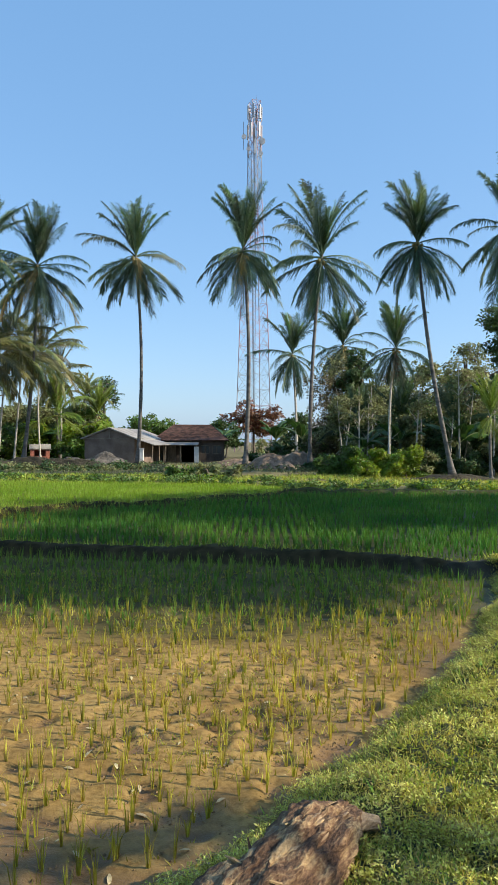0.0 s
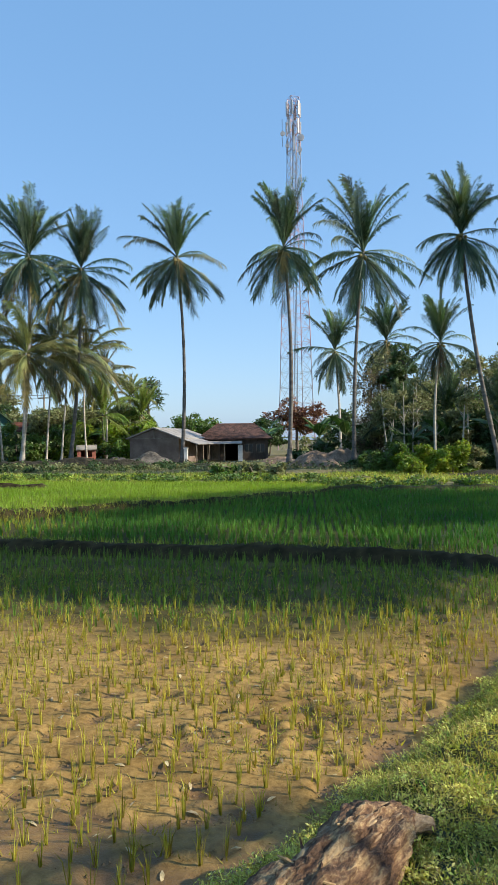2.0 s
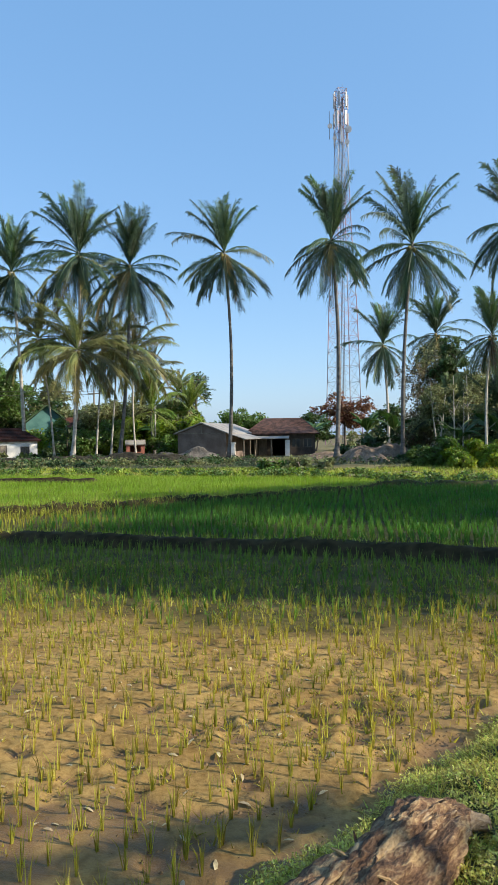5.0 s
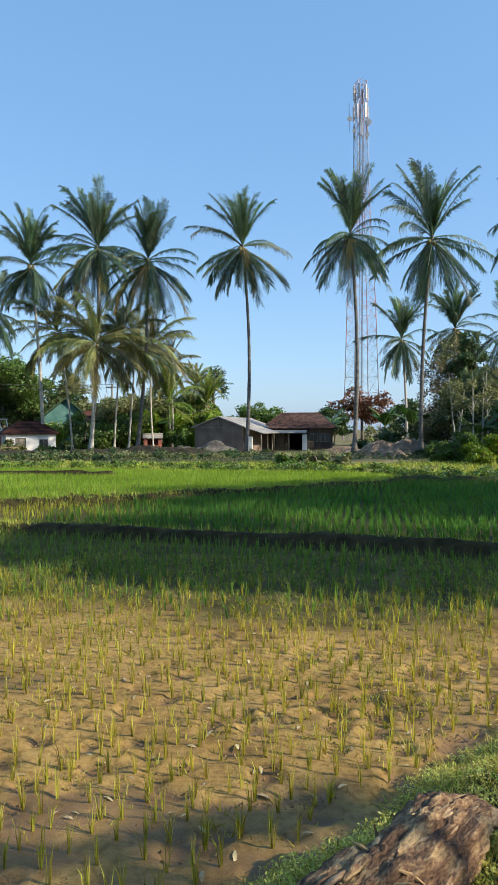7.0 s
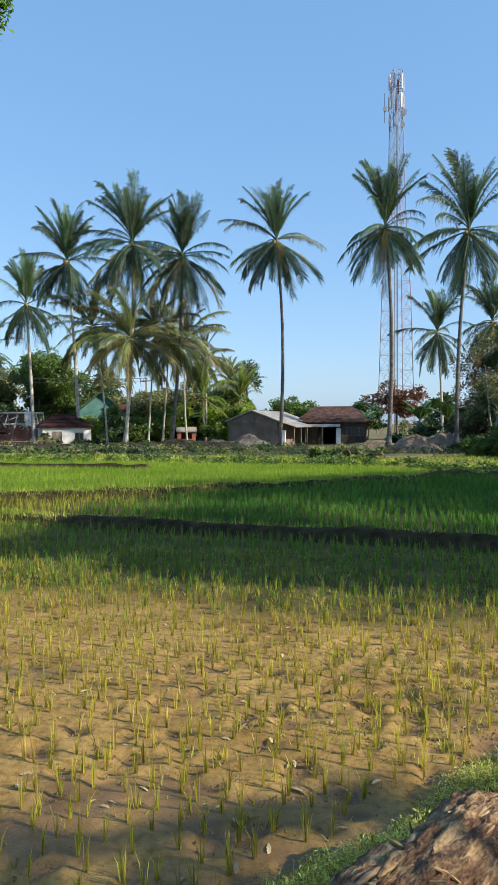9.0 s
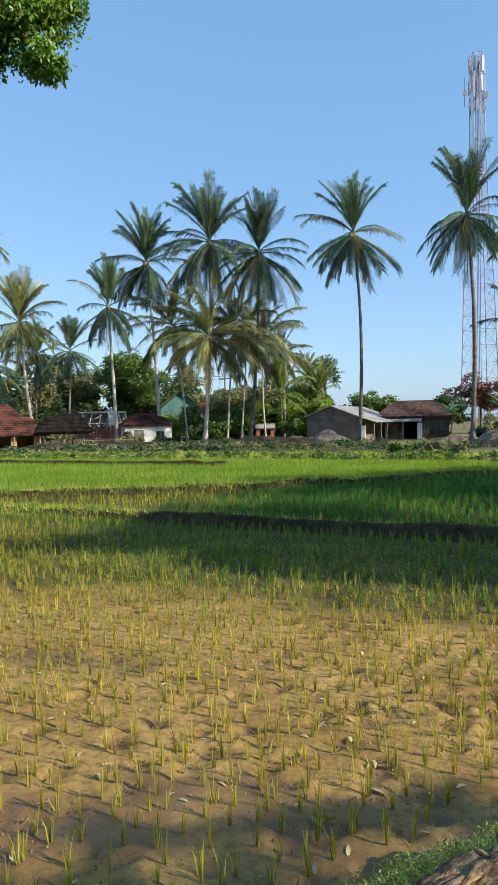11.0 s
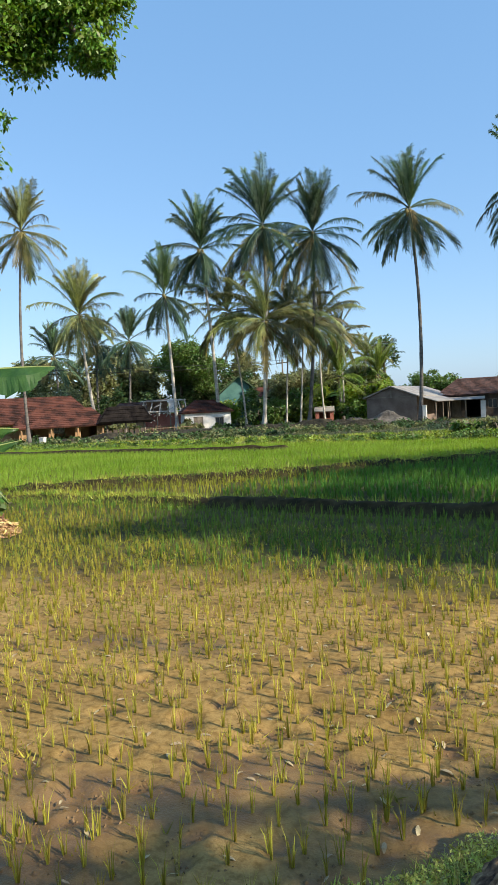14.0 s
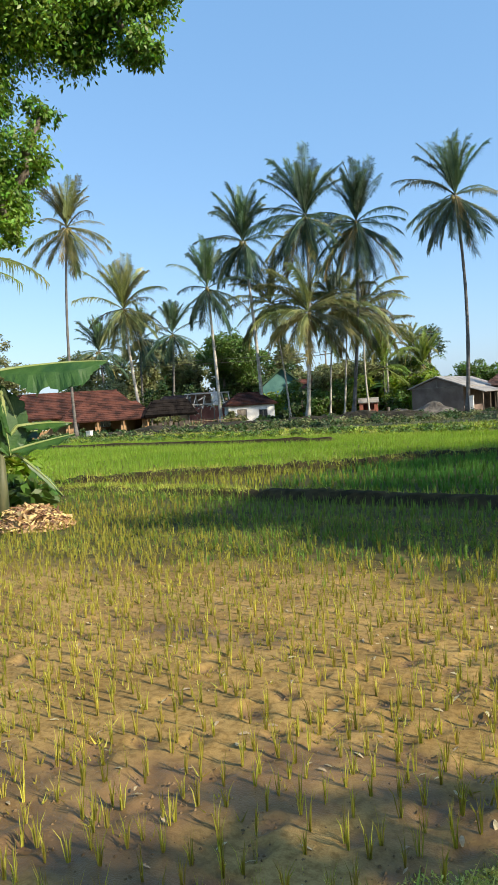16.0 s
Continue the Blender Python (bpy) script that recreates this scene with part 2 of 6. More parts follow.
def ground_material():
    """Mud, wet mud, soil under grass and painted shade, chosen by the sheet's own cover layers."""
    m = bpy.data.materials.new("paddy_ground")
    m.use_nodes = True
    n, k = m.node_tree.nodes, m.node_tree.links
    bsdf = n["Principled BSDF"]
    co = n.new("ShaderNodeTexCoord")

    def noise_ramp(scale, a, b, lo=0.35, hi=0.65, detail=6):
        t = n.new("ShaderNodeTexNoise")
        t.inputs["Scale"].default_value, t.inputs["Detail"].default_value = scale, detail
        k.new(co.outputs["Object"], t.inputs["Vector"])
        r = n.new("ShaderNodeValToRGB")
        r.color_ramp.elements[0].position, r.color_ramp.elements[1].position = lo, hi
        r.color_ramp.elements[0].color, r.color_ramp.elements[1].color = (*a, 1), (*b, 1)
        k.new(t.outputs["Fac"], r.inputs["Fac"])
        return r.outputs["Color"], t.outputs["Fac"]

    def blend(f, a, b, how="MIX"):
        x = n.new("ShaderNodeMix")
        x.data_type, x.blend_type = "RGBA", how
        k.new(a, x.inputs[6])
        k.new(b, x.inputs[7])
        if isinstance(f, float):
            x.inputs[0].default_value = f
        else:
            k.new(f, x.inputs[0])
        return x.outputs[2]

    def layer(name):
        a = n.new("ShaderNodeAttribute")
        a.attribute_name = name
        return a.outputs["Fac"]

    mud, _ = noise_ramp(1.1, (0.255, 0.164, 0.058), (0.425, 0.288, 0.108))
    speck, speck_f = noise_ramp(22, (0.62, 0.58, 0.54), (1.0, 1.0, 1.0), 0.32, 0.56)
    grain, grain_f = noise_ramp(90, (0.88, 0.86, 0.84), (1.04, 1.04, 1.04))
    mud = blend(1.0, blend(1.0, mud, speck, "MULTIPLY"), grain, "MULTIPLY")
    wet, _ = noise_ramp(2.3, (0.095, 0.052, 0.022), (0.19, 0.112, 0.048))
    # wet far mud, its colour darkened to olive to deepen the tree shade
    shaded_wet_mud, _ = noise_ramp(1.7, (0.034, 0.038, 0.015), (0.105, 0.092, 0.034))
    soil, _ = noise_ramp(14.0, (0.02, 0.028, 0.010), (0.07, 0.075, 0.026))
    land, _ = noise_ramp(0.6, (0.10, 0.10, 0.04), (0.23, 0.19, 0.10))
    c = blend(layer("wet"), mud, wet)
    c = blend(layer("shaded_wet_mud"), c, shaded_wet_mud)
    # near-black colour for the dikes' near faces, standing in for their own shade
    face_shade, _ = noise_ramp(5.0, (0.015, 0.012, 0.006), (0.055, 0.042, 0.02))
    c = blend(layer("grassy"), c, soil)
    c = blend(layer("face_shade"), c, face_shade)
    c = blend(layer("upland"), c, land)
    k.new(c, bsdf.inputs["Base Color"])
    rr = n.new("ShaderNodeMapRange")
    rr.inputs["To Min"].default_value, rr.inputs["To Max"].default_value = 0.85, 0.3
    k.new(layer("wet"), rr.inputs["Value"])
    k.new(rr.outputs[0], bsdf.inputs["Roughness"])
    shine = n.new("ShaderNodeMapRange")
    shine.inputs["To Min"].default_value, shine.inputs["To Max"].default_value = 0.08, 0.4
    k.new(layer("wet"), shine.inputs["Value"])
    k.new(shine.outputs[0], bsdf.inputs["Specular IOR Level"])
    add = n.new("ShaderNodeMath")
    add.operation = "ADD"
    k.new(speck_f, add.inputs[0])
    k.new(grain_f, add.inputs[1])
    b = n.new("ShaderNodeBump")
    b.inputs["Strength"].default_value, b.inputs["Distance"].default_value = 0.35, 0.015
    k.new(add.outputs[0], b.inputs["Height"])
    k.new(b.outputs["Normal"], bsdf.inputs["Normal"])
    return m


def water_material(name="paddy_water", colour=(0.05, 0.042, 0.016, 1)):
    m = bpy.data.materials.new(name)
    m.use_nodes = True
    n, k = m.node_tree.nodes, m.node_tree.links
    bsdf = n["Principled BSDF"]
    bsdf.inputs["Base Color"].default_value = colour
    bsdf.inputs["Roughness"].default_value = 0.06
    bsdf.inputs["IOR"].default_value = 1.33
    t = n.new("ShaderNodeTexNoise")
    t.inputs["Scale"].default_value = 6
    co = n.new("ShaderNodeTexCoord")
    k.new(co.outputs["Object"], t.inputs["Vector"])
    b = n.new("ShaderNodeBump")
    b.inputs["Strength"].default_value, b.inputs["Distance"].default_value = 0.25, 0.01
    k.new(t.outputs["Fac"], b.inputs["Height"])
    k.new(b.outputs["Normal"], bsdf.inputs["Normal"])
    return m


# ---- mesh helpers ----
class Shape:
    """Vertices and faces gathered in lists."""

    def __init__(self):
        self.v, self.f = [], []

    def quad(self, a, b, c, d):
        i = len(self.v)
        self.v += [tuple(a), tuple(b), tuple(c), tuple(d)]
        self.f.append((i, i + 1, i + 2, i + 3))

    def strip(self, pairs):
        i = len(self.v)
        for a, b in pairs:
            self.v += [tuple(a), tuple(b)]
        for j in range(len(pairs) - 1):
            p = i + 2 * j
            self.f.append((p, p + 1, p + 3, p + 2))

    def box(self, c, s, m=None):
        i = len(self.v)
        for z in (-0.5, 0.5):
            for x, y in ((-0.5, -0.5), (0.5, -0.5), (0.5, 0.5), (-0.5, 0.5)):
                p = Vector((c[0] + x * s[0], c[1] + y * s[1], c[2] + z * s[2]))
                self.v.append(tuple(m @ p if m else p))
        for q in ((3, 2, 1, 0), (4, 5, 6, 7), (0, 1, 5, 4), (1, 2, 6, 5), (2, 3, 7, 6), (3, 0, 4, 7)):
            self.f.append(tuple(i + j for j in q))

    def tube(self, pts, radii, n=8, wobble=0.0, rng=random):
        base = len(self.v)
        pts = [Vector(p) for p in pts]
        for j, p in enumerate(pts):
            d = (pts[min(j + 1, len(pts) - 1)] - pts[max(j - 1, 0)]).normalized()
            u = d.cross(Vector((0.31, 0.95, 0.05))).normalized()
            w = d.cross(u)
            for a in range(n):
                g = 2 * math.pi * a / n
                r = radii[j] * (1 + wobble * rng.uniform(-1, 1))
                self.v.append(tuple(p + r * (math.cos(g) * u + math.sin(g) * w)))
        for j in range(len(pts) - 1):
            for a in range(n):
                b = (a + 1) % n
                self.f.append((base + j * n + a, base + j * n + b, base + (j + 1) * n + b, base + (j + 1) * n + a))
        self.f.append(tuple(base + a for a in reversed(range(n))))
        self.f.append(tuple(base + (len(pts) - 1) * n + a for a in range(n)))

    def prism(self, poly, axis_from, axis_to):
        """A polygon of (y, z) drawn out along x."""
        i, n = len(self.v), len(poly)
        for x in (axis_from, axis_to):
            self.v += [(x, y, z) for y, z in poly]
        for a in range(n):
            b = (a + 1) % n
            self.f.append((i + a, i + b, i + n + b, i + n + a))
        self.f.append(tuple(i + a for a in reversed(range(n))))
        self.f.append(tuple(i + n + a for a in range(n)))

    def mesh(self, name, material, smooth=False):
        me = bpy.data.meshes.new(name)
        me.from_pydata(self.v, [], self.f)
        me.materials.append(material)
        if smooth:
            me.polygons.foreach_set("use_smooth", [True] * len(me.polygons))
        me.update()
        return me


def pattern_mesh(name, v, pattern, material):
    """n copies of one face pattern; v holds n x k places."""
    n, k = v.shape[:2]
    me = bpy.data.meshes.new(name)
    me.vertices.add(n * k)
    me.vertices.foreach_set("co", v.astype(np.float32).ravel())
    flat = np.concatenate([np.array(f) for f in pattern])
    sizes = np.array([len(f) for f in pattern])
    loops = (np.arange(n)[:, None] * k + flat).ravel()
    starts = (np.arange(n)[:, None] * len(flat) + np.concatenate([[0], np.cumsum(sizes)[:-1]])).ravel()
    me.loops.add(len(loops))
    me.loops.foreach_set("vertex_index", loops.astype(np.int32))
    me.polygons.add(len(starts))
    me.polygons.foreach_set("loop_start", starts.astype(np.int32))
    me.update(calc_edges=True)
    me.materials.append(material)
    return me


def part(name, shape, material, parent, label="", smooth=False):
    me = shape if isinstance(shape, bpy.types.Mesh) else shape.mesh(name, material, smooth)
    ob = new(name, me)
    ob.parent = parent
    if label:
        tagged(ob, label)
    return ob


def thing(name, label, category, at=(0, 0, 0), rz=0.0, group="", kind=""):
    ob = new(name)
    ob.matrix_world = pose(*at, 0, 0, rz)
    return tagged(ob, label, category, group, kind)


def single(name, shape, material, label, category, group="", kind="", smooth=False):
    ob = new(name, shape if isinstance(shape, bpy.types.Mesh) else shape.mesh(name, material, smooth))
    return tagged(ob, label, category, group, kind)


def sm(a, b, x):
    t = np.clip((np.asarray(x, float) - a) / (b - a), 0, 1)
    return t * t * (3 - 2 * t)


TABLES = {}


def value_noise(x, y, seed):
    """Smooth noise between -1 and 1 on arrays of places."""
    if seed not in TABLES:
        TABLES[seed] = np.random.RandomState(seed).uniform(-1, 1, (256, 256))
    r = TABLES[seed]
    xi, yi = np.floor(x).astype(int), np.floor(y).astype(int)
    u, v = x - xi, y - yi
    u, v = u * u * (3 - 2 * u), v * v * (3 - 2 * v)
    g = lambda a, b: r[a % 256, b % 256]
    return (g(xi, yi) * (1 - u) + g(xi + 1, yi) * u) * (1 - v) + (g(xi, yi + 1) * (1 - u) + g(xi + 1, yi + 1) * u) * v


def fbm(x, y, seed, octaves=4):
    return sum(value_noise(x * 2 ** o + 17 * o, y * 2 ** o + 5 * o, seed + o) / 2 ** o for o in range(octaves))


# ---- ground ----
BANK_Y = (0.3, 0.8, 1.2, 1.6, 1.9, 2.42, 2.8, 3.1, 3.4, 3.9, 4.5, 5.7, 6.6, 8.8, 9.8, 10.6)
BANK_X = (-40, -9, -3.6, -2.1, -1.45, -0.80, -0.50, -0.27, -0.06, 0.22, 0.74, 1.44, 1.86, 2.84, 3.1, 3.35)
DIKE1_X = (-40, -13, -9.5, -8, -4.2, -0.2, 2.0, 2.9, 4.5, 14)
DIKE1_Y = (14.5, 13.0, 12.9, 12.6, 11.85, 11.25, 10.75, 10.15, 10.4, 11.5)
DIKE2_X = (-40, -13, -11, -8.1, -6.0, -3.5, -1.0, 0.5, 0.95)
DIKE2_Y = (9.0, 13.0, 14.3, 15.9, 16.9, 19.3, 21.6, 23.1, 24.8)


def bank_x(y):
    return np.interp(y, BANK_Y, BANK_X)


def dike1_y(x):
    return np.interp(x, DIKE1_X, DIKE1_Y)


def dike2_y(x):
    return np.where(np.asarray(x) > 0.95, 24.8, np.interp(x, DIKE2_X, DIKE2_Y))


def far_y(x):
    """Where the paddies end and the rough land begins."""
    return np.interp(x, (-40, -12, -1, 0.6, 1.2, 8, 40), (31.5, 30.5, 29.0, 27.5, 25.3, 25.4, 26))


pits = np.random.RandomState(3).uniform((-7, 2.2, 0.04, 0.012), (2.8, 8.5, 0.085, 0.032), (520, 4))
pits[260:, 0] = 0.6 + 0.3 * (pits[260:, 1] - 4.5) - 2.6 * ((pits[260:, 0] + 7) / 9.8) ** 1.6  # the trodden strip along the bank
pits[0], pits[1] = (-2.75, 2.92, 0.24, 0.012), (-2.10, 3.0, 0.2, 0.012)


def height(x, y, relief=True):
    x, y = np.asarray(x, float), np.asarray(y, float)
    edge = x - bank_x(y)
    bank = sm(-0.08, 0.55, edge + 0.08 * value_noise(x * 2.3, y * 2.3, 31)) * (y < dike1_y(x) + 0.3)
    mud = -0.028 * sm(5.5, 9.5, y)
    if relief:
        mud = mud + 0.008 * fbm(x * 1.6, y * 1.6, 5, 4) + 0.010 * value_noise(x * 9, y * 9, 9) + 0.006 * value_noise(x * 21, y * 21, 29) + 0.010 * np.abs(fbm(x * 3.1, y * 4.3, 19, 3)) - 0.008
    beyond1 = sm(-0.05, 0.05, y - dike1_y(x))
    if relief:
        trodden = sm(-2.6, -0.2, edge)
        mud = mud + trodden * (0.005 * fbm(x * 6, y * 6, 61, 3) - 0.007 * np.abs(value_noise(x * 11, y * 15, 66)))
    z = mud * (1 - beyond1) + (0.08 + 0.02 * fbm(x, y, 7, 3)) * beyond1
    beyond2 = sm(-0.05, 0.05, y - dike2_y(x)) * (x < 0.95)
    z = z * (1 - beyond2) + 0.13 * beyond2
    ragged = 0.9 + 0.2 * value_noise(x * 1.7, y * 1.7, 12) + 0.10 * fbm(x * 7, y * 7, 13, 2)
    z = np.maximum(z, ((0.14 + 0.07 * sm(-9, -4.5, x)) * np.exp(-((y - dike1_y(x) - 0.25) / 0.28) ** 6) * ragged))
    d2 = (y - dike2_y(x)) * np.where(x < 0.5, 0.72, 1)
    z = np.maximum(z, 0.32 * np.exp(-(d2 / 0.3) ** 6) * ragged)
    d3 = y - np.interp(x, (-30, -10.7), (28.3, 26.6))
    z = np.maximum(z, 0.34 * np.exp(-(d3 / 0.28) ** 6) * ragged * (x < -9.8) * (x > -30))
    far = sm(0, 1.4, y - far_y(x))
    z = z * (1 - far) + far * (0.02 + 0.05 * fbm(x * 0.35, y * 0.35, 21, 3) + 0.16 * np.exp(-((y - far_y(x) - 2.0) / 2.2) ** 2))
    z = z * (1 - bank) + bank * (0.26 + 0.05 * fbm(x * 0.9, y * 0.9, 15, 3) + 0.036 * fbm(x * 5.5, y * 5.5, 16, 3))
    return z


def heightat(x, y):
    return float(height(np.array([x]), np.array([y]))[0])


def growing(a, b, first, rate):
    out, step, x = [], first, a
    while abs(x - a) < abs(b - a):
        step *= rate
        x += step if b > a else -step
        out.append(x)
    return out


def build_ground():
    xs = sorted(growing(-7.2, -3000, 0.05, 1.12)) + list(np.arange(-7.2, 3.6, 0.03)) + growing(3.6, 3000, 0.05, 1.12)
    ys = sorted(growing(1.9, -3000, 0.06, 1.2)) + list(np.arange(1.9, 9.0, 0.03)) + list(np.arange(9.0, 34, 0.13)) + growing(34, 4000, 0.12, 1.1)
    gx, gy = np.meshgrid(np.array(xs), np.array(ys))
    z = height(gx, gy)
    inside = (gx < bank_x(gy) - 0.1) & (gy < dike1_y(gx) - 0.5)
    hollow = np.zeros_like(z)
    for px, py, r, d in pits:
        i0, i1 = np.searchsorted(ys, (py - 3 * r, py + 3 * r))
        j0, j1 = np.searchsorted(xs, (px - 3 * r, px + 3 * r))
        a = 97 * px + 31 * py
        u = (gx[i0:i1, j0:j1] - px) * math.cos(a) + (gy[i0:i1, j0:j1] - py) * math.sin(a)
        w = (gy[i0:i1, j0:j1] - py) * math.cos(a) - (gx[i0:i1, j0:j1] - px) * math.sin(a)
        q = (u ** 2 + (w * 0.62) ** 2) / r ** 2
        hollow[i0:i1, j0:j1] += d * (np.exp(-q ** 1.5) - 0.22 * np.exp(-(np.sqrt(q) - 1.5) ** 2 * 5))
    z = z - hollow * inside
    ny, nx = gx.shape
    me = bpy.data.meshes.new("ground")
    me.vertices.add(nx * ny)
    me.vertices.foreach_set("co", np.stack([gx, gy, z], -1).astype(np.float32).ravel())
    idx = np.arange(nx * ny).reshape(ny, nx)
    quads = np.stack([idx[:-1, :-1], idx[:-1, 1:], idx[1:, 1:], idx[1:, :-1]], -1).reshape(-1, 4)
    me.loops.add(quads.size)
    me.loops.foreach_set("vertex_index", quads.astype(np.int32).ravel())
    me.polygons.add(len(quads))
    me.polygons.foreach_set("loop_start", np.arange(0, quads.size, 4, dtype=np.int32))
    me.polygons.foreach_set("use_smooth", np.ones(len(quads), dtype=bool))
    me.update(calc_edges=True)
    grassy = sm(-0.08, 0.14, gx - bank_x(gy) + 0.1 * value_noise(gx * 4, gy * 4, 41)) * (gy < dike1_y(gx) + 0.6)
    ridge = np.exp(-((gy - dike1_y(gx) - 0.3) / 0.4) ** 4) * (0.4 + 0.4 * value_noise(gx * 2, gy * 2, 44))
    ridge2 = np.exp(-((gy - dike2_y(gx)) / 0.5) ** 4) * (0.35 + 0.4 * value_noise(gx * 2, gy * 2, 45))
    between = sm(0.4, 0.7, gy - dike1_y(gx)) * (gy < far_y(gx)) * sm(-8.0, -5.0, gx) * 0.85
    grassy = np.clip(np.maximum.reduce([grassy, ridge, ridge2, between]), 0, 1)
    far = sm(0, 1.2, gy - far_y(gx))
    # dike faces and far wet mud that take the colour darkened for shade
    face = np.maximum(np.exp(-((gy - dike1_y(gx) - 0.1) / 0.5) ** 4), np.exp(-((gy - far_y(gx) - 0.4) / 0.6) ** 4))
    shaded_wet_mud = np.clip(face + sm(6.2, 8.0, gy + 0.7 * fbm(gx * 0.7, gy * 0.7, 50, 3)), 0, 1) * 0.92
    # near faces of the dikes and far bank, painted dark where they are shaded
    face_shade = np.exp(-((gy - dike1_y(gx) - 0.02) / 0.26) ** 6) * (gx < 3.4) * sm(-8.7, -6.4, gx) * 0.9 + 0.6 * np.exp(-((gy - far_y(gx) - 0.5) / 0.5) ** 4)
    face_shade = face_shade + 0.75 * np.exp(-((gy - dike2_y(gx) + 0.15) / 0.4) ** 4) * (gx < -2.5) * (gx > -12)
    face_shade = np.clip(face_shade + 0.95 * np.exp(-((gy - np.interp(gx, (-30, -10.7), (28.3, 26.6)) + 0.25) / 0.35) ** 4) * (gx < -9.8) * (gx > -30), 0, 1)
    trod = sm(-1.9, -0.1, gx - bank_x(gy)) * sm(-0.3, 0.5, fbm(gx * 2.2, gy * 2.2, 57, 3))
    pools = sum(np.exp(-((gx - px) / 0.2) ** 2 - ((gy - py) / 0.13) ** 2) for px, py in ((-2.75, 2.92), (-2.10, 3.0)))
    wet = np.clip(1.2 * pools + 0.55 * trod + 0.9 * sm(0.008, 0.03, hollow) + 0.9 * sm(0.15, 0.75, fbm(gx * 0.9, gy * 1.2, 55, 4) + 0.12 - 0.04 * (gx + 2.0) - 0.30 * (gy - 3.5)), 0, 1) * 0.85
    for name, values in (("grassy", grassy), ("upland", far), ("wet", wet), ("shaded_wet_mud", shaded_wet_mud), ("face_shade", face_shade)):
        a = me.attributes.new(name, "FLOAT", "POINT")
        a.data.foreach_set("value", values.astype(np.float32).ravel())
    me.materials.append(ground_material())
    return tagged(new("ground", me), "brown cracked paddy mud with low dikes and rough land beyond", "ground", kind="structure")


build_ground()

WATER = water_material()


def water(name, x0, x1, low, high, z, label):
    s = Shape()
    s.strip([((x, float(low(x)), z), (x, float(high(x)), z)) for x in np.linspace(x1, x0, 60)])
    return single(name, s, WATER, label, "water", kind="structure")


water("water_near", -13, 3.0, lambda x: 6.6, lambda x: dike1_y(x) + 0.15, -0.044, "shallow still water over dark paddy mud")
water("water_far", -12.5, 16, lambda x: dike1_y(x) + 0.3, lambda x: max(dike2_y(x), dike1_y(x) + 0.35), 0.05, "shallow still water between rice rows")


# ---- palms ----
def frond_mesh(name, rise, bend, length, seed, material, pairs=90, droop=0.55, leaf=0.95, ragged=0.1, spread=0.85):
    """A feather leaf that starts along +x at an angle of rise degrees and bends down by bend degrees."""
    rng = random.Random(seed)
    s = Shape()
    pts, p, n = [], Vector((0, 0, 0)), 14
    sway = rng.uniform(-0.3, 0.3)
    for j in range(n + 1):
        t = j / n
        a = radians(rise - bend * t ** 1.3)
        d = Vector((math.cos(a) * math.cos(sway * t), math.cos(a) * math.sin(sway * t), math.sin(a)))
        pts.append((p.copy(), d))
        p = p + d * (length / n)
    s.tube([q for q, _ in pts], [0.05 * (1 - 0.88 * j / n) + 0.005 for j in range(n + 1)], 4)
    roll = rng.uniform(-0.5, 0.5)
    gust = [rng.uniform(0.55, 1.15) for _ in range(16)]
    for i in range(pairs):
        t = 0.14 + 0.85 * (i + rng.uniform(-0.3, 0.3)) / pairs
        f = min(max(t, 0), 0.999) * n
        j = int(f)
        q = pts[j][0].lerp(pts[j + 1][0], f - j)
        d = pts[j][1]
        side = d.cross(Vector((0, 0, 1)))
        side = side.normalized() if side.length > 0.05 else Vector((0, 1, 0))
        up = side.cross(d).normalized()
        turn = Matrix.Rotation(roll * t, 3, d)
        side, up = turn @ side, turn @ up
        shape = (0.38 + 0.70 * math.sin(math.pi * min(1, 0.10 + 0.78 * t)))
        for sign in (-1, 1):
            if rng.random() < ragged:
                continue
            ll = leaf * shape * gust[int(t * 8) + (8 if sign > 0 else 0) - (1 if t > 0.999 else 0)] * rng.uniform(0.7, 1.15)
            out = (side * sign * spread * rng.uniform(0.75, 1.15) + d * (0.40 + 0.55 * t) * (1.75 - spread) + up * rng.uniform(-0.05, 0.3)).normalized()
            fall = Vector((0, 0, -1)) * droop * rng.uniform(0.4, 1.5)
            m1 = q + out * ll * 0.52 + fall * ll * 0.13
            m2 = q + out * ll * 0.88 + fall * ll * 0.58
            w = d * (0.024 * rng.uniform(0.8, 1.3)) + up * 0.012 * sign
            s.strip([(q - w * 0.5, q + w * 0.5), (m1 - w, m1 + w), (m2 - w * 0.1, m2 + w * 0.1)])
    return s.mesh(name, material)


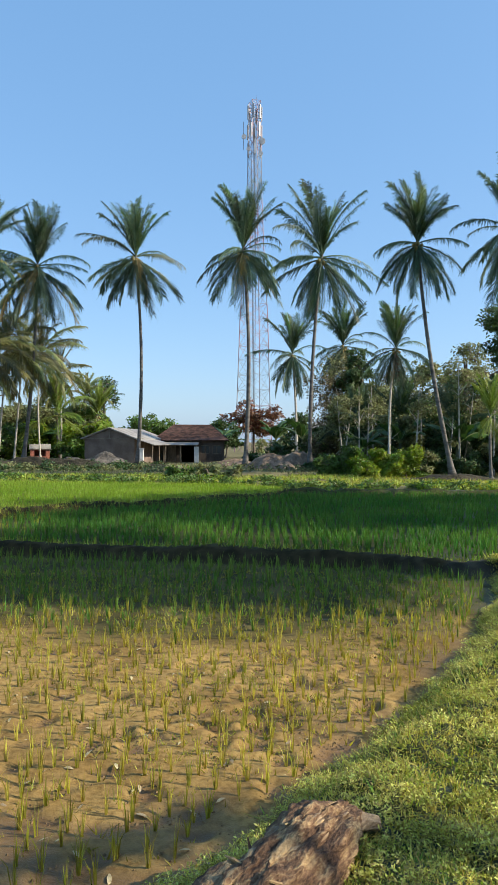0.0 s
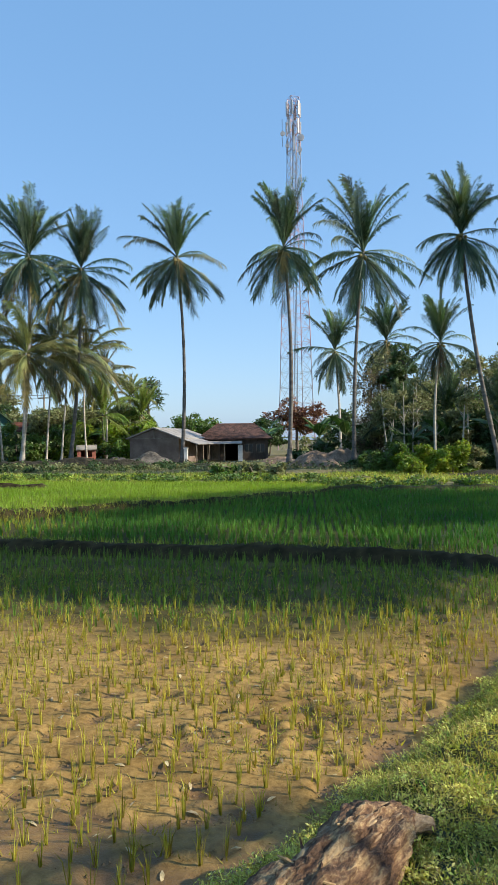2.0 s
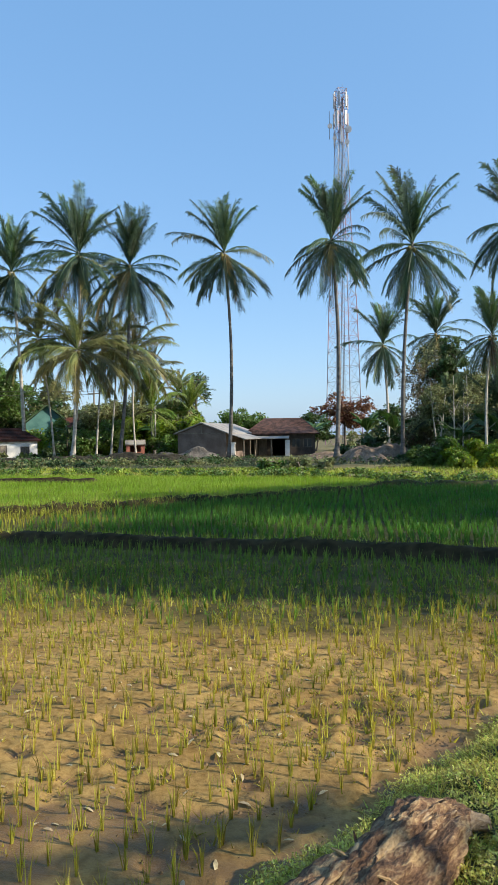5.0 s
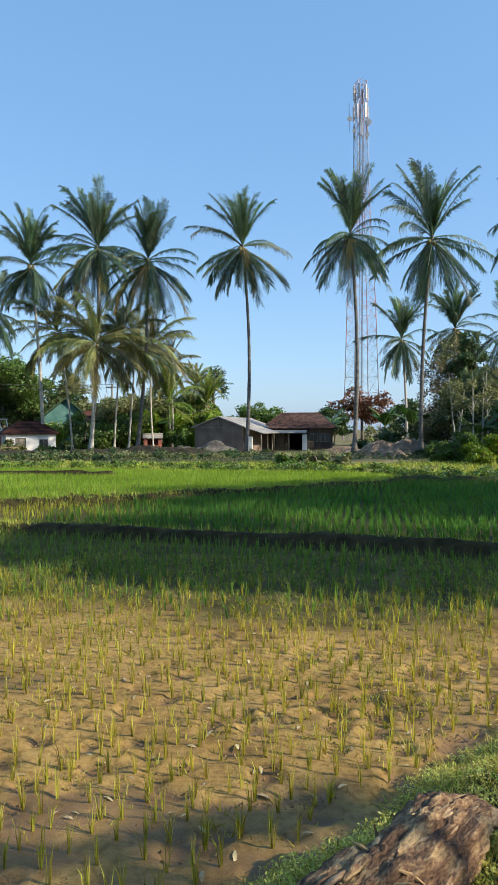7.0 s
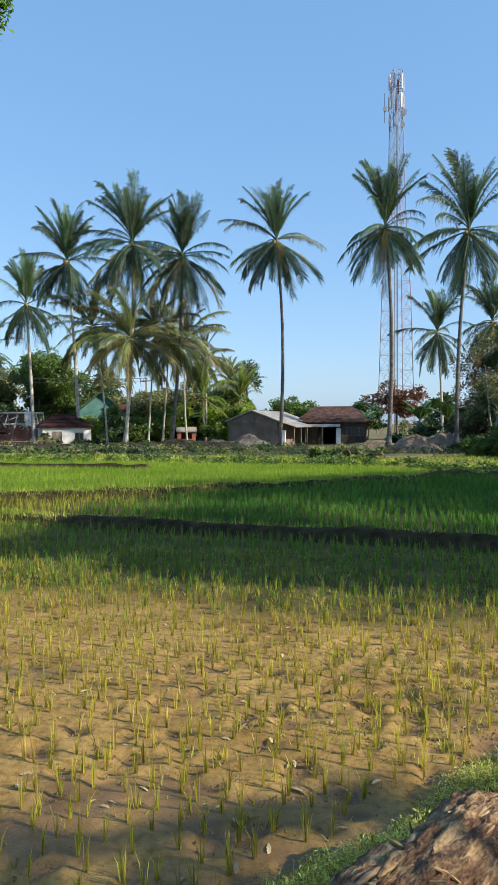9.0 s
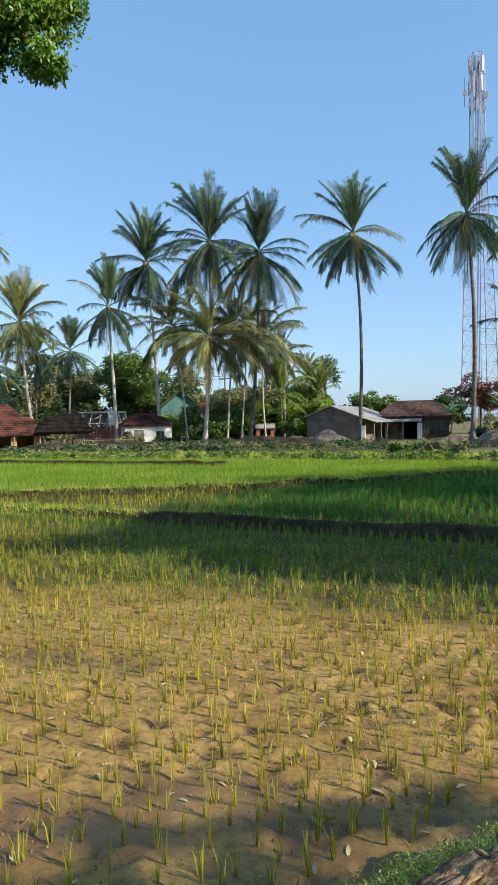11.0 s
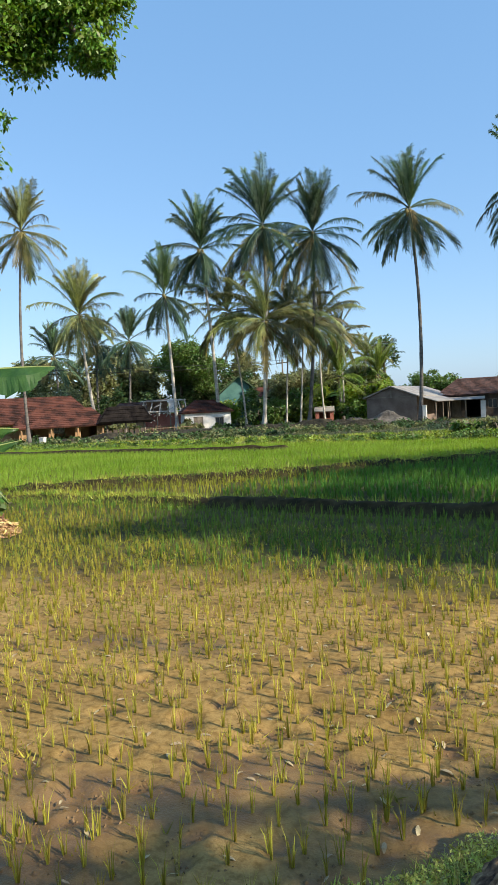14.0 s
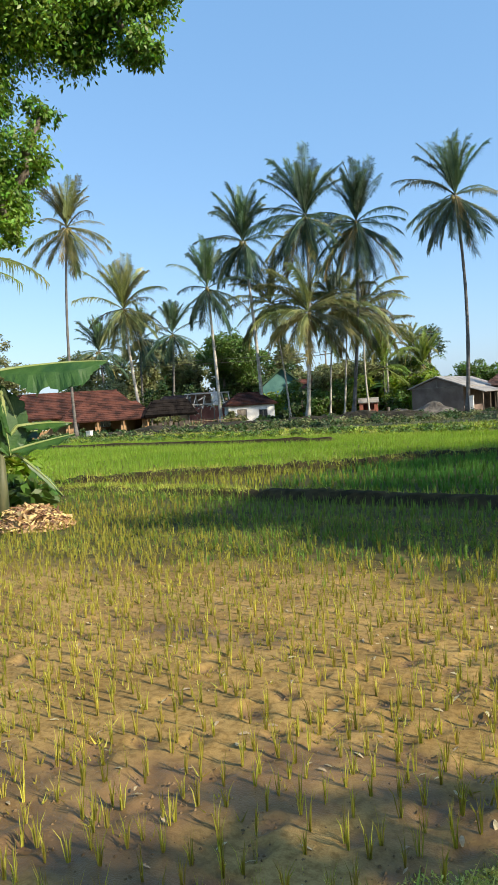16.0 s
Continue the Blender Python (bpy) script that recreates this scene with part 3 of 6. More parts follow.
FRONDS = {
    "spear": [frond_mesh("frond", 88, 10, 3.2, 1, FROND_YOUNG, 80, 0.35, 0.7, 0.05, 0.42), frond_mesh("frond", 82, 18, 3.6, 2, FROND_YOUNG, 86, 0.5, 0.85, 0.05, 0.55)],
    "up": [frond_mesh("frond", 84, 22, 4.3, 3, FROND_YOUNG, 86, 0.6, 0.85, 0.08, 0.7), frond_mesh("frond", 76, 26, 4.3, 4, FROND, 86, 0.7, 0.85, 0.08, 0.7), frond_mesh("frond", 76, 44, 4.2, 5, FROND, 86, 0.8, 0.85, 0.08, 0.7), frond_mesh("frond", 66, 34, 4.3, 17, FROND, 84, 0.8, 0.8, 0.1, 0.68)],
    "side": [frond_mesh("frond", 40, 70, 4.5, 6, FROND, 76, 1.5, 0.60, 0.15, 0.6), frond_mesh("frond", 22, 52, 4.7, 7, FROND, 72, 1.5, 0.52, 0.22, 0.55), frond_mesh("frond", 50, 84, 4.7, 8, FROND, 76, 1.4, 0.62, 0.15, 0.6), frond_mesh("frond", 8, 44, 4.5, 18, FROND, 72, 1.5, 0.55, 0.2, 0.6)],
    "low": [frond_mesh("frond", -16, 46, 4.2, 9, FROND, 96, 1.3, 0.85, 0.08, 0.7), frond_mesh("frond", -30, 36, 4.4, 10, FROND, 96, 1.1, 0.85, 0.08, 0.7), frond_mesh("frond", -4, 56, 4.2, 11, FROND, 90, 1.3, 0.8, 0.1, 0.7)],
    "wide": [frond_mesh("frond", 42, 66, 4.5, 21, FROND, 96, 0.9, 0.95, 0.1, 0.75), frond_mesh("frond", 18, 52, 4.6, 22, FROND, 96, 0.9, 0.95, 0.1, 0.75), frond_mesh("frond", 58, 62, 4.4, 23, FROND, 96, 0.9, 0.95, 0.1, 0.7), frond_mesh("frond", 2, 52, 4.5, 24, FROND, 96, 0.9, 0.95, 0.1, 0.75)],
    "hang": [frond_mesh("frond", -46, 28, 4.4, 12, FROND, 84, 0.8, 0.95, 0.06, 0.66), frond_mesh("frond", -62, 18, 4.0, 13, FROND, 80, 0.6, 0.9, 0.06, 0.6), frond_mesh("frond", -36, 34, 4.3, 19, FROND, 84, 0.9, 0.9, 0.08, 0.66)],
    "old": [frond_mesh("frond", -20, 50, 4.2, 14, FROND_OLD, 86, 1.0, 0.85, 0.1, 0.7), frond_mesh("frond", -42, 34, 4.1, 15, FROND_OLD, 80, 0.7, 0.85, 0.12, 0.65)],
    "dead": [frond_mesh("frond", -70, 18, 3.6, 16, FROND_DEAD, 50, 0.4, 0.6, 0.35)],
}
CROWN = ["spear"] * 7 + ["up"] * 24 + ["side"] * 7 + ["low"] * 6 + ["hang"] * 18
SHADES = {"": FRONDS}
for shade, material in (("fresh", FROND_FRESH), ("olive", FROND_OLIVE)):
    SHADES[shade] = {kind: [me.copy() for me in meshes] for kind, meshes in FRONDS.items()}
    for kind in ("spear", "up", "side", "wide", "low", "hang"):
        for me in SHADES[shade][kind]:
            me.materials[0] = material

ROUND = ["spear"] * 2 + ["up"] * 6 + ["wide"] * 16 + ["low"] * 8 + ["hang"] * 3


def nut_mesh():
    bm = bmesh.new()
    bmesh.ops.create_icosphere(bm, subdivisions=2, radius=0.125, matrix=Matrix.Diagonal((1, 1, 1.25, 1)))
    for v in bm.verts:
        v.co.xy *= 1 + 0.12 * math.cos(3 * math.atan2(v.co.y, v.co.x))
    me = bpy.data.meshes.new("coconut")
    bm.to_mesh(me)
    bm.free()
    me.materials.append(NUT)
    return me


NUT_MESH = nut_mesh()


def palm(x, y, cx, cy, cz, size, seed, old=0, dead=0, pale=False, few=1.0, label="", thin=1.0, skirt=True, shade="", full=False, group="coconut palms beyond the paddies"):
    rng = random.Random(seed)
    z0 = heightat(x, y) - 0.1
    p = thing("coconut_palm", label or "tall coconut palm with feathery green fronds and grey trunk", "palm tree", (x, y, z0), group=group)
    top = Vector((cx - x, cy - y, cz - z0))
    s = Shape()
    pts, radii, n = [], [], 22
    bow = Vector((rng.uniform(-0.35, 0.35), rng.uniform(-0.3, 0.3), 0)) * min(1, top.z / 12)
    for j in range(n + 1):
        t = j / n
        pts.append(top * t + bow * math.sin(math.pi * t) + Vector((0, 0, -0.0)))
        radii.append((0.150 - 0.065 * t + 0.17 * max(0, 1 - t * 9) ** 2 + (0.012 if j % 2 else 0)) * thin)
    s.tube(pts, radii, 9, 0.05, rng)
    part("trunk", s, PALM_PALE if pale else PALM_BARK, p, "pale ringed trunk" if pale else "", True)
    kinds = [k for k in (ROUND if full else CROWN) if rng.random() < few and (skirt or k != "hang")] + ["old"] * old + ["dead"] * dead
    for i, k in enumerate(kinds):
        ob = part("frond", rng.choice(SHADES[shade][k]), None, p)
        if k in ("old", "dead"):
            tagged(ob, "yellowed drooping frond" if k == "old" else "dead brown hanging frond")
        yaw = i * 137.5 + rng.uniform(-55, 55)
        drop = {"spear": 0.15, "up": 0.0, "side": -0.15, "wide": -0.05, "low": -0.25, "hang": -0.35, "old": -0.35, "dead": -0.45}[k]
        g = size * rng.uniform(0.78, 1.12)
        tip = 11 if k in ("spear", "up") else 18
        ob.matrix_basis = pose(top.x, top.y, top.z + drop * size, rng.uniform(-tip, tip), rng.uniform(-tip, tip), yaw) @ Matrix.Diagonal((g, g, g, 1))
    for i in range(7):
        a, r = rng.uniform(0, 2 * math.pi), rng.uniform(0.16, 0.38)
        nut = part("coconut", NUT_MESH, None, p)
        nut.matrix_basis = pose(top.x + size * r * math.cos(a), top.y + size * r * math.sin(a), top.z - size * rng.uniform(0.2, 0.65), rng.uniform(-25, 25), rng.uniform(-25, 25), 60 * i) @ Matrix.Diagonal((size, size, size, 1))
    return p


PALMS = [  # base x, y; crown x, y, z; size; options
    (10.20, 38.70, 8.29, 39.15, 12.74, 0.74, dict(thin=0.85)),
    (13.61, 37.64, 12.90, 37.89, 13.06, 0.80, {}),
    (3.47, 52.90, 4.29, 52.84, 15.55, 1.15, dict(few=0.85)),
    (-1.20, 50.00, -1.40, 49.99, 15.28, 0.98, dict(old=2)),
    (-9.72, 56.17, -9.92, 56.14, 16.40, 0.98, dict(old=2)),
    (-18.95, 56.93, -17.96, 57.25, 15.97, 1.10, dict(old=4)),
    (3.56, 74.93, 3.03, 74.95, 11.16, 1.0, dict(pale=True, few=0.85, label="smaller coconut palm among dark banana leaves")),
    (7.22, 63.61, 7.03, 63.63, 10.51, 0.85, dict(old=2, pale=True)),
    (7.46, 42.37, 7.74, 42.32, 7.46, 0.60, dict(dead=4, pale=True, thin=0.55, few=0.8, label="young coconut palm with a brown skirt of dead fronds")),
    (11.73, 37.22, 11.67, 37.24, 3.34, 0.55, dict(few=0.55, shade="fresh", skirt=False, thin=0.6, label="short young palm with yellow-green fronds")),
    (-22.48, 55.72, -21.79, 55.99, 16.91, 1.12, dict(old=6, pale=True)),
    (-26.20, 55.10, -27.02, 54.80, 15.37, 1.00, dict(pale=True)),
    (-28.90, 52.60, -29.36, 52.44, 11.52, 0.90, dict(few=0.75, pale=True)),
    (-36.50, 52.38, -37.54, 51.97, 10.69, 1.00, dict(old=2, pale=True, shade="olive")),
    (-33.54, 39.89, -33.26, 40.12, 14.76, 0.78, dict(few=0.7, old=5, shade="olive", thin=0.75, label="thin leaning coconut palm with yellowing fronds")),
    (-43.13, 67.51, -42.66, 67.80, 9.93, 0.85, dict(few=0.8)),
    (-47.80, 61.78, -47.98, 61.64, 8.31, 0.80, dict(few=0.7, old=3)),
    (-47.87, 69.16, -47.77, 69.23, 9.87, 0.85, {}),
    (-21.38, 52.93, -20.95, 53.10, 8.7, 1.02, dict(full=True, shade="olive", old=7, dead=2, few=1.0, pale=True, thin=0.7, label="coconut palm with yellow and brown drooping fronds")),
    (-24.55, 57.03, -25.60, 56.57, 10.2, 1.0, dict(full=True, shade="olive", old=4, few=0.95, pale=True, thin=0.58)),
    (-21.77, 59.21, -21.08, 59.45, 10.1, 1.0, dict(full=True, shade="olive", old=5, few=0.75, pale=True, thin=0.58)),
    (-19.44, 63.15, -19.49, 63.14, 9.7, 1.0, dict(full=True, shade="olive", old=5, few=0.75, pale=True, thin=0.58)),
    (-19.98, 57.72, -19.2, 57.5, 8.9, 0.9, dict(full=True, shade="olive", old=5, few=0.75, pale=True, thin=0.58)),
    (-18.59, 66.53, -18.89, 66.44, 4.5, 0.9, dict(few=0.6, shade="fresh", skirt=False, label="short young palm with bright yellow-green fronds")),
    (-17.2, 13.3, -16.65, 13.95, 5.8, 0.74, dict(few=0.6, shade="fresh", skirt=False, label="young coconut palm with pale arching fronds beside the paddy")),
    (-18.9, 67.4, -19.1, 67.4, 8.2, 0.72, dict(full=True, shade="olive", old=5, pale=True, thin=0.6, label="coconut palm with olive drooping fronds behind the others")),
    (-18.2, 73.9, -18.2, 73.8, 6.6, 0.66, dict(full=True, shade="olive", old=4, pale=True, thin=0.6, label="coconut palm with olive drooping fronds behind the others")),
    (-16.6, 72.0, -16.5, 72.0, 4.6, 0.75, dict(few=0.6, shade="fresh", skirt=False, label="short young palm with bright yellow-green fronds")),
    (9.6, 51.0, 9.7, 50.9, 3.4, 0.75, dict(few=0.7, skirt=False, thin=0.8, label="low palm with long dark fronds in the thicket")),
    (12.4, 47.4, 12.5, 47.3, 3.0, 0.7, dict(few=0.7, skirt=False, thin=0.8, label="low palm with long dark fronds in the thicket")),
    (7.0, 54.0, 7.1, 53.9, 3.2, 0.7, dict(few=0.7, skirt=False, thin=0.8, label="low palm with long dark fronds in the thicket")),
    (-19.75, 87.88, -19.68, 87.89, 5.85, 0.85, dict(few=0.8)),
]
for i, (px, py, qx, qy, qz, size, more) in enumerate(PALMS):
    palm(px, py, qx, qy, qz, size, 100 + i, **more)


# ---- trees and shrubs ----
def leaf_cloud(rng, clumps, count, leaf, material, hang=0.2, slim=0.45, shell=0.55):
    """Folded leaves in uneven clumps: each clump is (centre, radius, flatness)."""
    g = np.random.RandomState(rng.randrange(10 ** 6))
    c = np.array([tuple(q) for q, _, _ in clumps])
    r = np.array([q for _, q, _ in clumps])
    flat = np.array([q for _, _, q in clumps])
    unit = lambda a: a / np.maximum(np.linalg.norm(a, axis=1, keepdims=True), 1e-6)
    i = g.choice(len(c), count, p=r ** 2 / (r ** 2).sum())
    tufts = 12
    way = unit(g.normal(0, 1, (len(c) * tufts, 3)))
    far = shell + (1 - shell) * g.rand(len(c) * tufts)
    j = i * tufts + g.randint(0, tufts, count)
    loose = g.rand(count) < 0.12
    d = np.where(loose[:, None], unit(g.normal(0, 1, (count, 3))), unit(way[j] * far[j][:, None] + g.normal(0, 0.22, (count, 3))))
    reach = r[i] * np.where(loose, shell + (1 - shell) * g.rand(count), far[j] * g.uniform(0.82, 1.12, count)) * g.uniform(0.9, 1.08, count)
    q = c[i] + d * np.stack([reach, reach, reach * flat[i]], -1)
    a = unit(g.normal(0, 1, (count, 3)) * (1, 1, 0.6) - (0, 0, hang))
    b = unit(np.cross(a, d + g.normal(0, 0.5, (count, 3))))
    k = (leaf * g.uniform(0.6, 1.35, count))[:, None]
    w = b * k * slim * 0.58
    m = q + a * k * 0.5 + np.array([0, 0, 0.06]) * k
    e = q + a * k
    v = np.stack([q, m + w, e, m - w], 1)
    return pattern_mesh("leaves", v, [(0, 1, 2, 3)], material)


def clumps_of(rng, height_, rx, ry, rz, low, n, flat=0.75):
    """Clump centres inside an uneven crown."""
    out = []
    for i in range(n):
        while True:
            d = Vector((rng.uniform(-1, 1), rng.uniform(-1, 1), rng.uniform(-1, 1)))
            if 0.25 < d.length < 1:
                break
        c = Vector((d.x * rx * 0.78, d.y * ry * 0.78, height_ - rz + d.z * rz * 0.78))
        c.z = max(c.z, low)
        out.append((c, min(rx, ry, rz * 1.3) * rng.uniform(0.28, 0.52), flat * rng.uniform(0.7, 1.1)))
    return out


def tree(name, x, y, tall, rx, ry, rz, count, leaf, material, seed, label, category="tree", n=16, trunk=0.22, low=0.8, slim=0.45, flat=0.75, group="", clumps=None, shell=0.5, hang=0.2):
    rng = random.Random(seed)
    z0 = heightat(x, y) - 0.08
    t = thing(name, label, category, (x, y, z0), group=group)
    cl = clumps or clumps_of(rng, tall, rx, ry, rz, low, n, flat)
    if trunk:
        s = Shape()
        fork = max(0.6, (tall - 2 * rz) * 0.9)
        lean = Vector((rng.uniform(-0.3, 0.3), rng.uniform(-0.3, 0.3), 0))
        stem = [Vector((0, 0, -0.1)), Vector((0, 0, fork * 0.4)) + lean * 0.4, Vector((0, 0, fork)) + lean, Vector((0, 0, tall - 0.7 * rz)) + lean * 1.5]
        s.tube(stem, [trunk * 1.35, trunk, trunk * 0.8, trunk * 0.25], 9, 0.08, rng)
        part("trunk", s, BARK, t, smooth=True)
        axis = lambda q: Vector((q.x, q.y, 0)).length
        order = sorted(cl, key=lambda q: axis(q[0]))
        for i, (c, r, _) in enumerate(order[:14]):
            b = Shape()
            st = min([q for q, _, _ in order[:i]] + [stem[2], stem[2].lerp(stem[3], 0.6)], key=lambda q: (q - c).length)
            mid = st.lerp(c, 0.5) + Vector((rng.uniform(-0.2, 0.2), rng.uniform(-0.2, 0.2), 0.12 * (c - st).length))
            b.tube([st, mid, c], [trunk * 0.36, trunk * 0.24, trunk * 0.08], 6, 0.1, rng)
            part("limb", b, BARK, t, smooth=True)
    part("crown", leaf_cloud(rng, cl, count, leaf, material, hang, slim, shell), material, t)
    return t


def bush(x, y, tall, r, count, leaf, material, seed, label, group=""):
    return tree("bush", x, y, tall, r, r * 0.9, tall * 0.55, count, leaf, material, seed, label, "bush", 9, 0.05, 0.15, 0.5, 0.8, group)


# trees that stand beside the paddies and shade them
tree("shade_tree", 12.9, 8.3, 11.6, 3.6, 3.0, 2.4, 9000, 0.34, LEAF_NEAR, 61, "broad leafy tree standing beside the paddy", n=32, trunk=0.25, low=7.6, group="shade trees")
tree("shade_tree", 15.2, 15.7, 12.4, 4.8, 4.3, 3.4, 10000, 0.36, LEAF_NEAR, 62, "broad leafy tree standing beside the paddy", n=34, trunk=0.28, low=6.6, group="shade trees")
tree("shade_tree", 18.5, 20.2, 13.6, 5.0, 4.2, 3.8, 9000, 0.38, LEAF_NEAR, 63, "broad leafy tree standing beside the paddy", n=32, trunk=0.28, low=5.0, group="shade trees")
over = [(-1.9, 2.05, 0.33), (-1.72, 2.8, 0.12), (-1.45, 2.4, 0.3), (-1.08, 2.7, 0.25), (-0.62, 3.3, 0.2), (-1.0, 2.05, 0.38), (-0.3, 3.5, 0.22), (-1.2, 2.95, 0.13), (-2.5, 1.7, 0.5), (-3.3, 1.3, 0.7),
        (-1.6, 1.5, 0.7), (0.28, 2.75, 0.16), (0.55, 2.95, 0.12), (0.83, 2.7, 0.17), (1.3, 2.6, 0.2), (0.43, 2.3, 0.28), (-0.9, 3.2, 0.13), (2.5, 1.9, 0.8), (0.6, 1.2, 0.8), (-1.6, 0.2, 1.2), (3.4, 1.5, 1.1), (1.2, 0.8, 1.1)]
rng = random.Random(9)
spread = []
for x, y, r in over:
    z = rng.uniform(6.3, 7.6)
    aside = 0.3 if x < -0.2 else 0.0
    spread.append((Vector((x + 1.667 * z - 11.5 + aside, y - 0.267 * z - 0.05 - 0.4 * aside, z)), r, 0.8))
tree("shade_tree", 11.5, 0.2, 8.6, 4, 4, 2, 9500, 0.17, LEAF_NEAR, 64, "broad leafy tree standing behind the grass bank", trunk=0.2, clumps=spread, group="shade trees", shell=0.2)

# a row of unseen trees added behind the camera to block skylight
for i, (x, y, tall) in enumerate(((-17, -9, 12), (-9, -12, 14), (-1, -11, 13), (7, -13, 14), (15, -11, 13), (24, -14, 14))):
    tree("shade_tree", x, y, tall, 4.6, 4.0, 4.6, 5200, 0.5, LEAF_MID, 70 + i, "unseen leafy tree added behind the camera to block skylight", n=26, trunk=0.26, low=2.0, group="shade trees")

# the tree that reaches in over the paddy
near = [((-7.9, 11.1, 8.98), 1.08), ((-7.3, 11.2, 9.1), 0.7), ((-7.35, 11.0, 8.2), 0.48), ((-7.05, 11.05, 7.95), 0.32), ((-8.9, 10.8, 8.78), 1.15), ((-9.4, 10.2, 9.6), 1.6), ((-8.6, 11.2, 9.9), 1.2),
        ((-9.0, 10.3, 7.2), 0.35), ((-9.15, 10.0, 6.4), 0.62), ((-9.5, 9.8, 5.65), 0.68), ((-9.4, 9.7, 5.1), 0.4), ((-10.2, 9.6, 6.2), 1.2), ((-10.6, 9.4, 8.2), 1.5), ((-11.6, 9.2, 10.2), 1.7)]
bx, by = -11.8, 9.4
bz = heightat(bx, by) - 0.08
tree("broadleaf_tree", bx, by, 11.0, 4, 4, 4, 85000, 0.105, LEAF_NEAR, 65, "leafy broadleaf tree with glossy green leaves over the paddy", trunk=0.24,
     clumps=[(Vector((x - bx, y - by, z - bz)), r, 0.85) for (x, y, z), r in near], slim=0.38, shell=0.35, hang=0.8)

BACK = [  # name, x, y, tall, rx, ry, rz, leaves, leaf, material, label
    ("round_tree", -14.8, 94.0, 6.4, 4.2, 3.5, 2.6, 2600, 0.55, LEAF_MID, "round bright green tree behind the sheds"),
    ("thin_tree", -16.8, 78.0, 9.2, 1.8, 1.5, 2.2, 420, 0.5, LEAF_DARK, "thin tall tree with sparse dark leaves"),
    ("flame_tree", -1.0, 88.9, 7.2, 4.0, 3.0, 2.4, 2600, 0.5, LEAF_RED, "broad tree with reddish brown leaves near the mast"),
    ("dark_tree", -4.4, 84.0, 4.6, 2.4, 2.0, 2.0, 1600, 0.5, LEAF_DARK, "low dark green tree behind the house"),
    ("dark_tree", 4.8, 84.0, 5.6, 3.2, 2.5, 2.4, 2000, 0.5, LEAF_DARK, "low dark green tree beside the palm"),
    ("rain_tree", -41.5, 77.5, 11.4, 5.4, 4.5, 4.2, 9000, 0.45, LEAF_MID, "broad dark green spreading tree behind the village"),
    ("rain_tree", -52.0, 86.0, 10.0, 6.0, 5.0, 4.2, 3600, 0.6, LEAF_OLIVE, "broad dull green tree behind the village"),
    ("rain_tree", -31.0, 84.0, 6.0, 5.0, 4.0, 2.6, 3200, 0.55, LEAF_DARK, "dark green tree behind the palms"),
    ("village_tree", -24.0, 76.0, 7.0, 4.0, 3.0, 3.0, 2800, 0.5, LEAF_OLIVE, "olive green tree behind the palms"),
    ("village_tree", -19.5, 78.0, 6.2, 3.2, 2.8, 2.8, 2600, 0.5, LEAF_MID, "bright green tree beside the shed"),
    ("village_tree", -16.4, 69.0, 4.6, 2.3, 2.0, 2.2, 2200, 0.42, LEAF_BRIGHT, "bright yellow-green leafy tree beside the shed"),
    ("village_tree", -45.0, 58.0, 5.4, 3.0, 2.6, 2.6, 2400, 0.45, LEAF_OLIVE, "olive green tree behind the red roof"),
    ("village_tree", -26.5, 73.0, 6.2, 3.6, 3.0, 2.4, 3400, 0.42, LEAF_OLIVE, "low olive green tree behind the palm trunks"),
    ("village_tree", -21.0, 75.0, 5.6, 3.2, 2.8, 2.2, 3200, 0.42, LEAF_OLIVE, "low olive green tree behind the palm trunks"),
    ("village_tree", -18.0, 71.5, 4.6, 2.2, 2.0, 2.2, 2400, 0.38, LEAF_BRIGHT, "bright yellow-green leafy tree beside the shed"),
    ("village_tree", -15.4, 70.5, 3.6, 1.8, 1.8, 1.8, 2000, 0.36, LEAF_BRIGHT, "bright yellow-green leafy tree beside the shed"),
    ("village_tree", -23.5, 68.0, 4.2, 2.4, 2.0, 2.0, 2000, 0.38, LEAF_MID, "green leafy tree behind the palm trunks"),
    ("village_tree", -28.0, 68.5, 4.4, 2.4, 2.0, 2.0, 2000, 0.38, LEAF_MID, "green leafy tree behind the palm trunks"),
    ("village_tree", -21.2, 73.0, 6.4, 3.0, 2.6, 2.4, 4200, 0.36, LEAF_OLIVE, "low olive green tree behind the palm trunks"),
    ("village_tree", -18.2, 74.4, 6.8, 2.4, 2.2, 2.8, 3000, 0.36, LEAF_MID, "green leafy tree behind the palm trunks"),
    ("dark_tree", 7.9, 61.0, 10.2, 2.1, 2.0, 3.0, 3200, 0.36, LEAF_DARK, "tree with hanging dark green leaves in the thicket"),
    ("olive_tree", -37.0, 36.6, 7.8, 2.3, 2.2, 2.8, 3000, 0.32, LEAF_OLIVE, "dull olive tree at the edge of the village"),
    ("big_tree", 14.5, 43.6, 10.9, 2.7, 2.6, 3.6, 5000, 0.36, LEAF_DARK, "tall dark broadleaf tree at the edge of the thicket"),
    ("flat_tree", 18.6, 74.0, 10.4, 4.6, 3.4, 1.4, 2200, 0.5, LEAF_OLIVE, "flat-topped tree rising behind the thicket"),
    ("feathery_tree", 13.6, 49.0, 9.2, 1.8, 1.6, 2.2, 1500, 0.24, LEAF_OLIVE, "slim feathery tree in the thicket"),
]
for i, (name, x, y, tall, rx, ry, rz, count, leaf, material, label) in enumerate(BACK):
    tree(name, x, y, tall, rx, ry, rz, int(count * 2.2), leaf * 0.66, material, 300 + i, label, trunk=0.05 + 0.018 * tall, n=18, low=0.9)

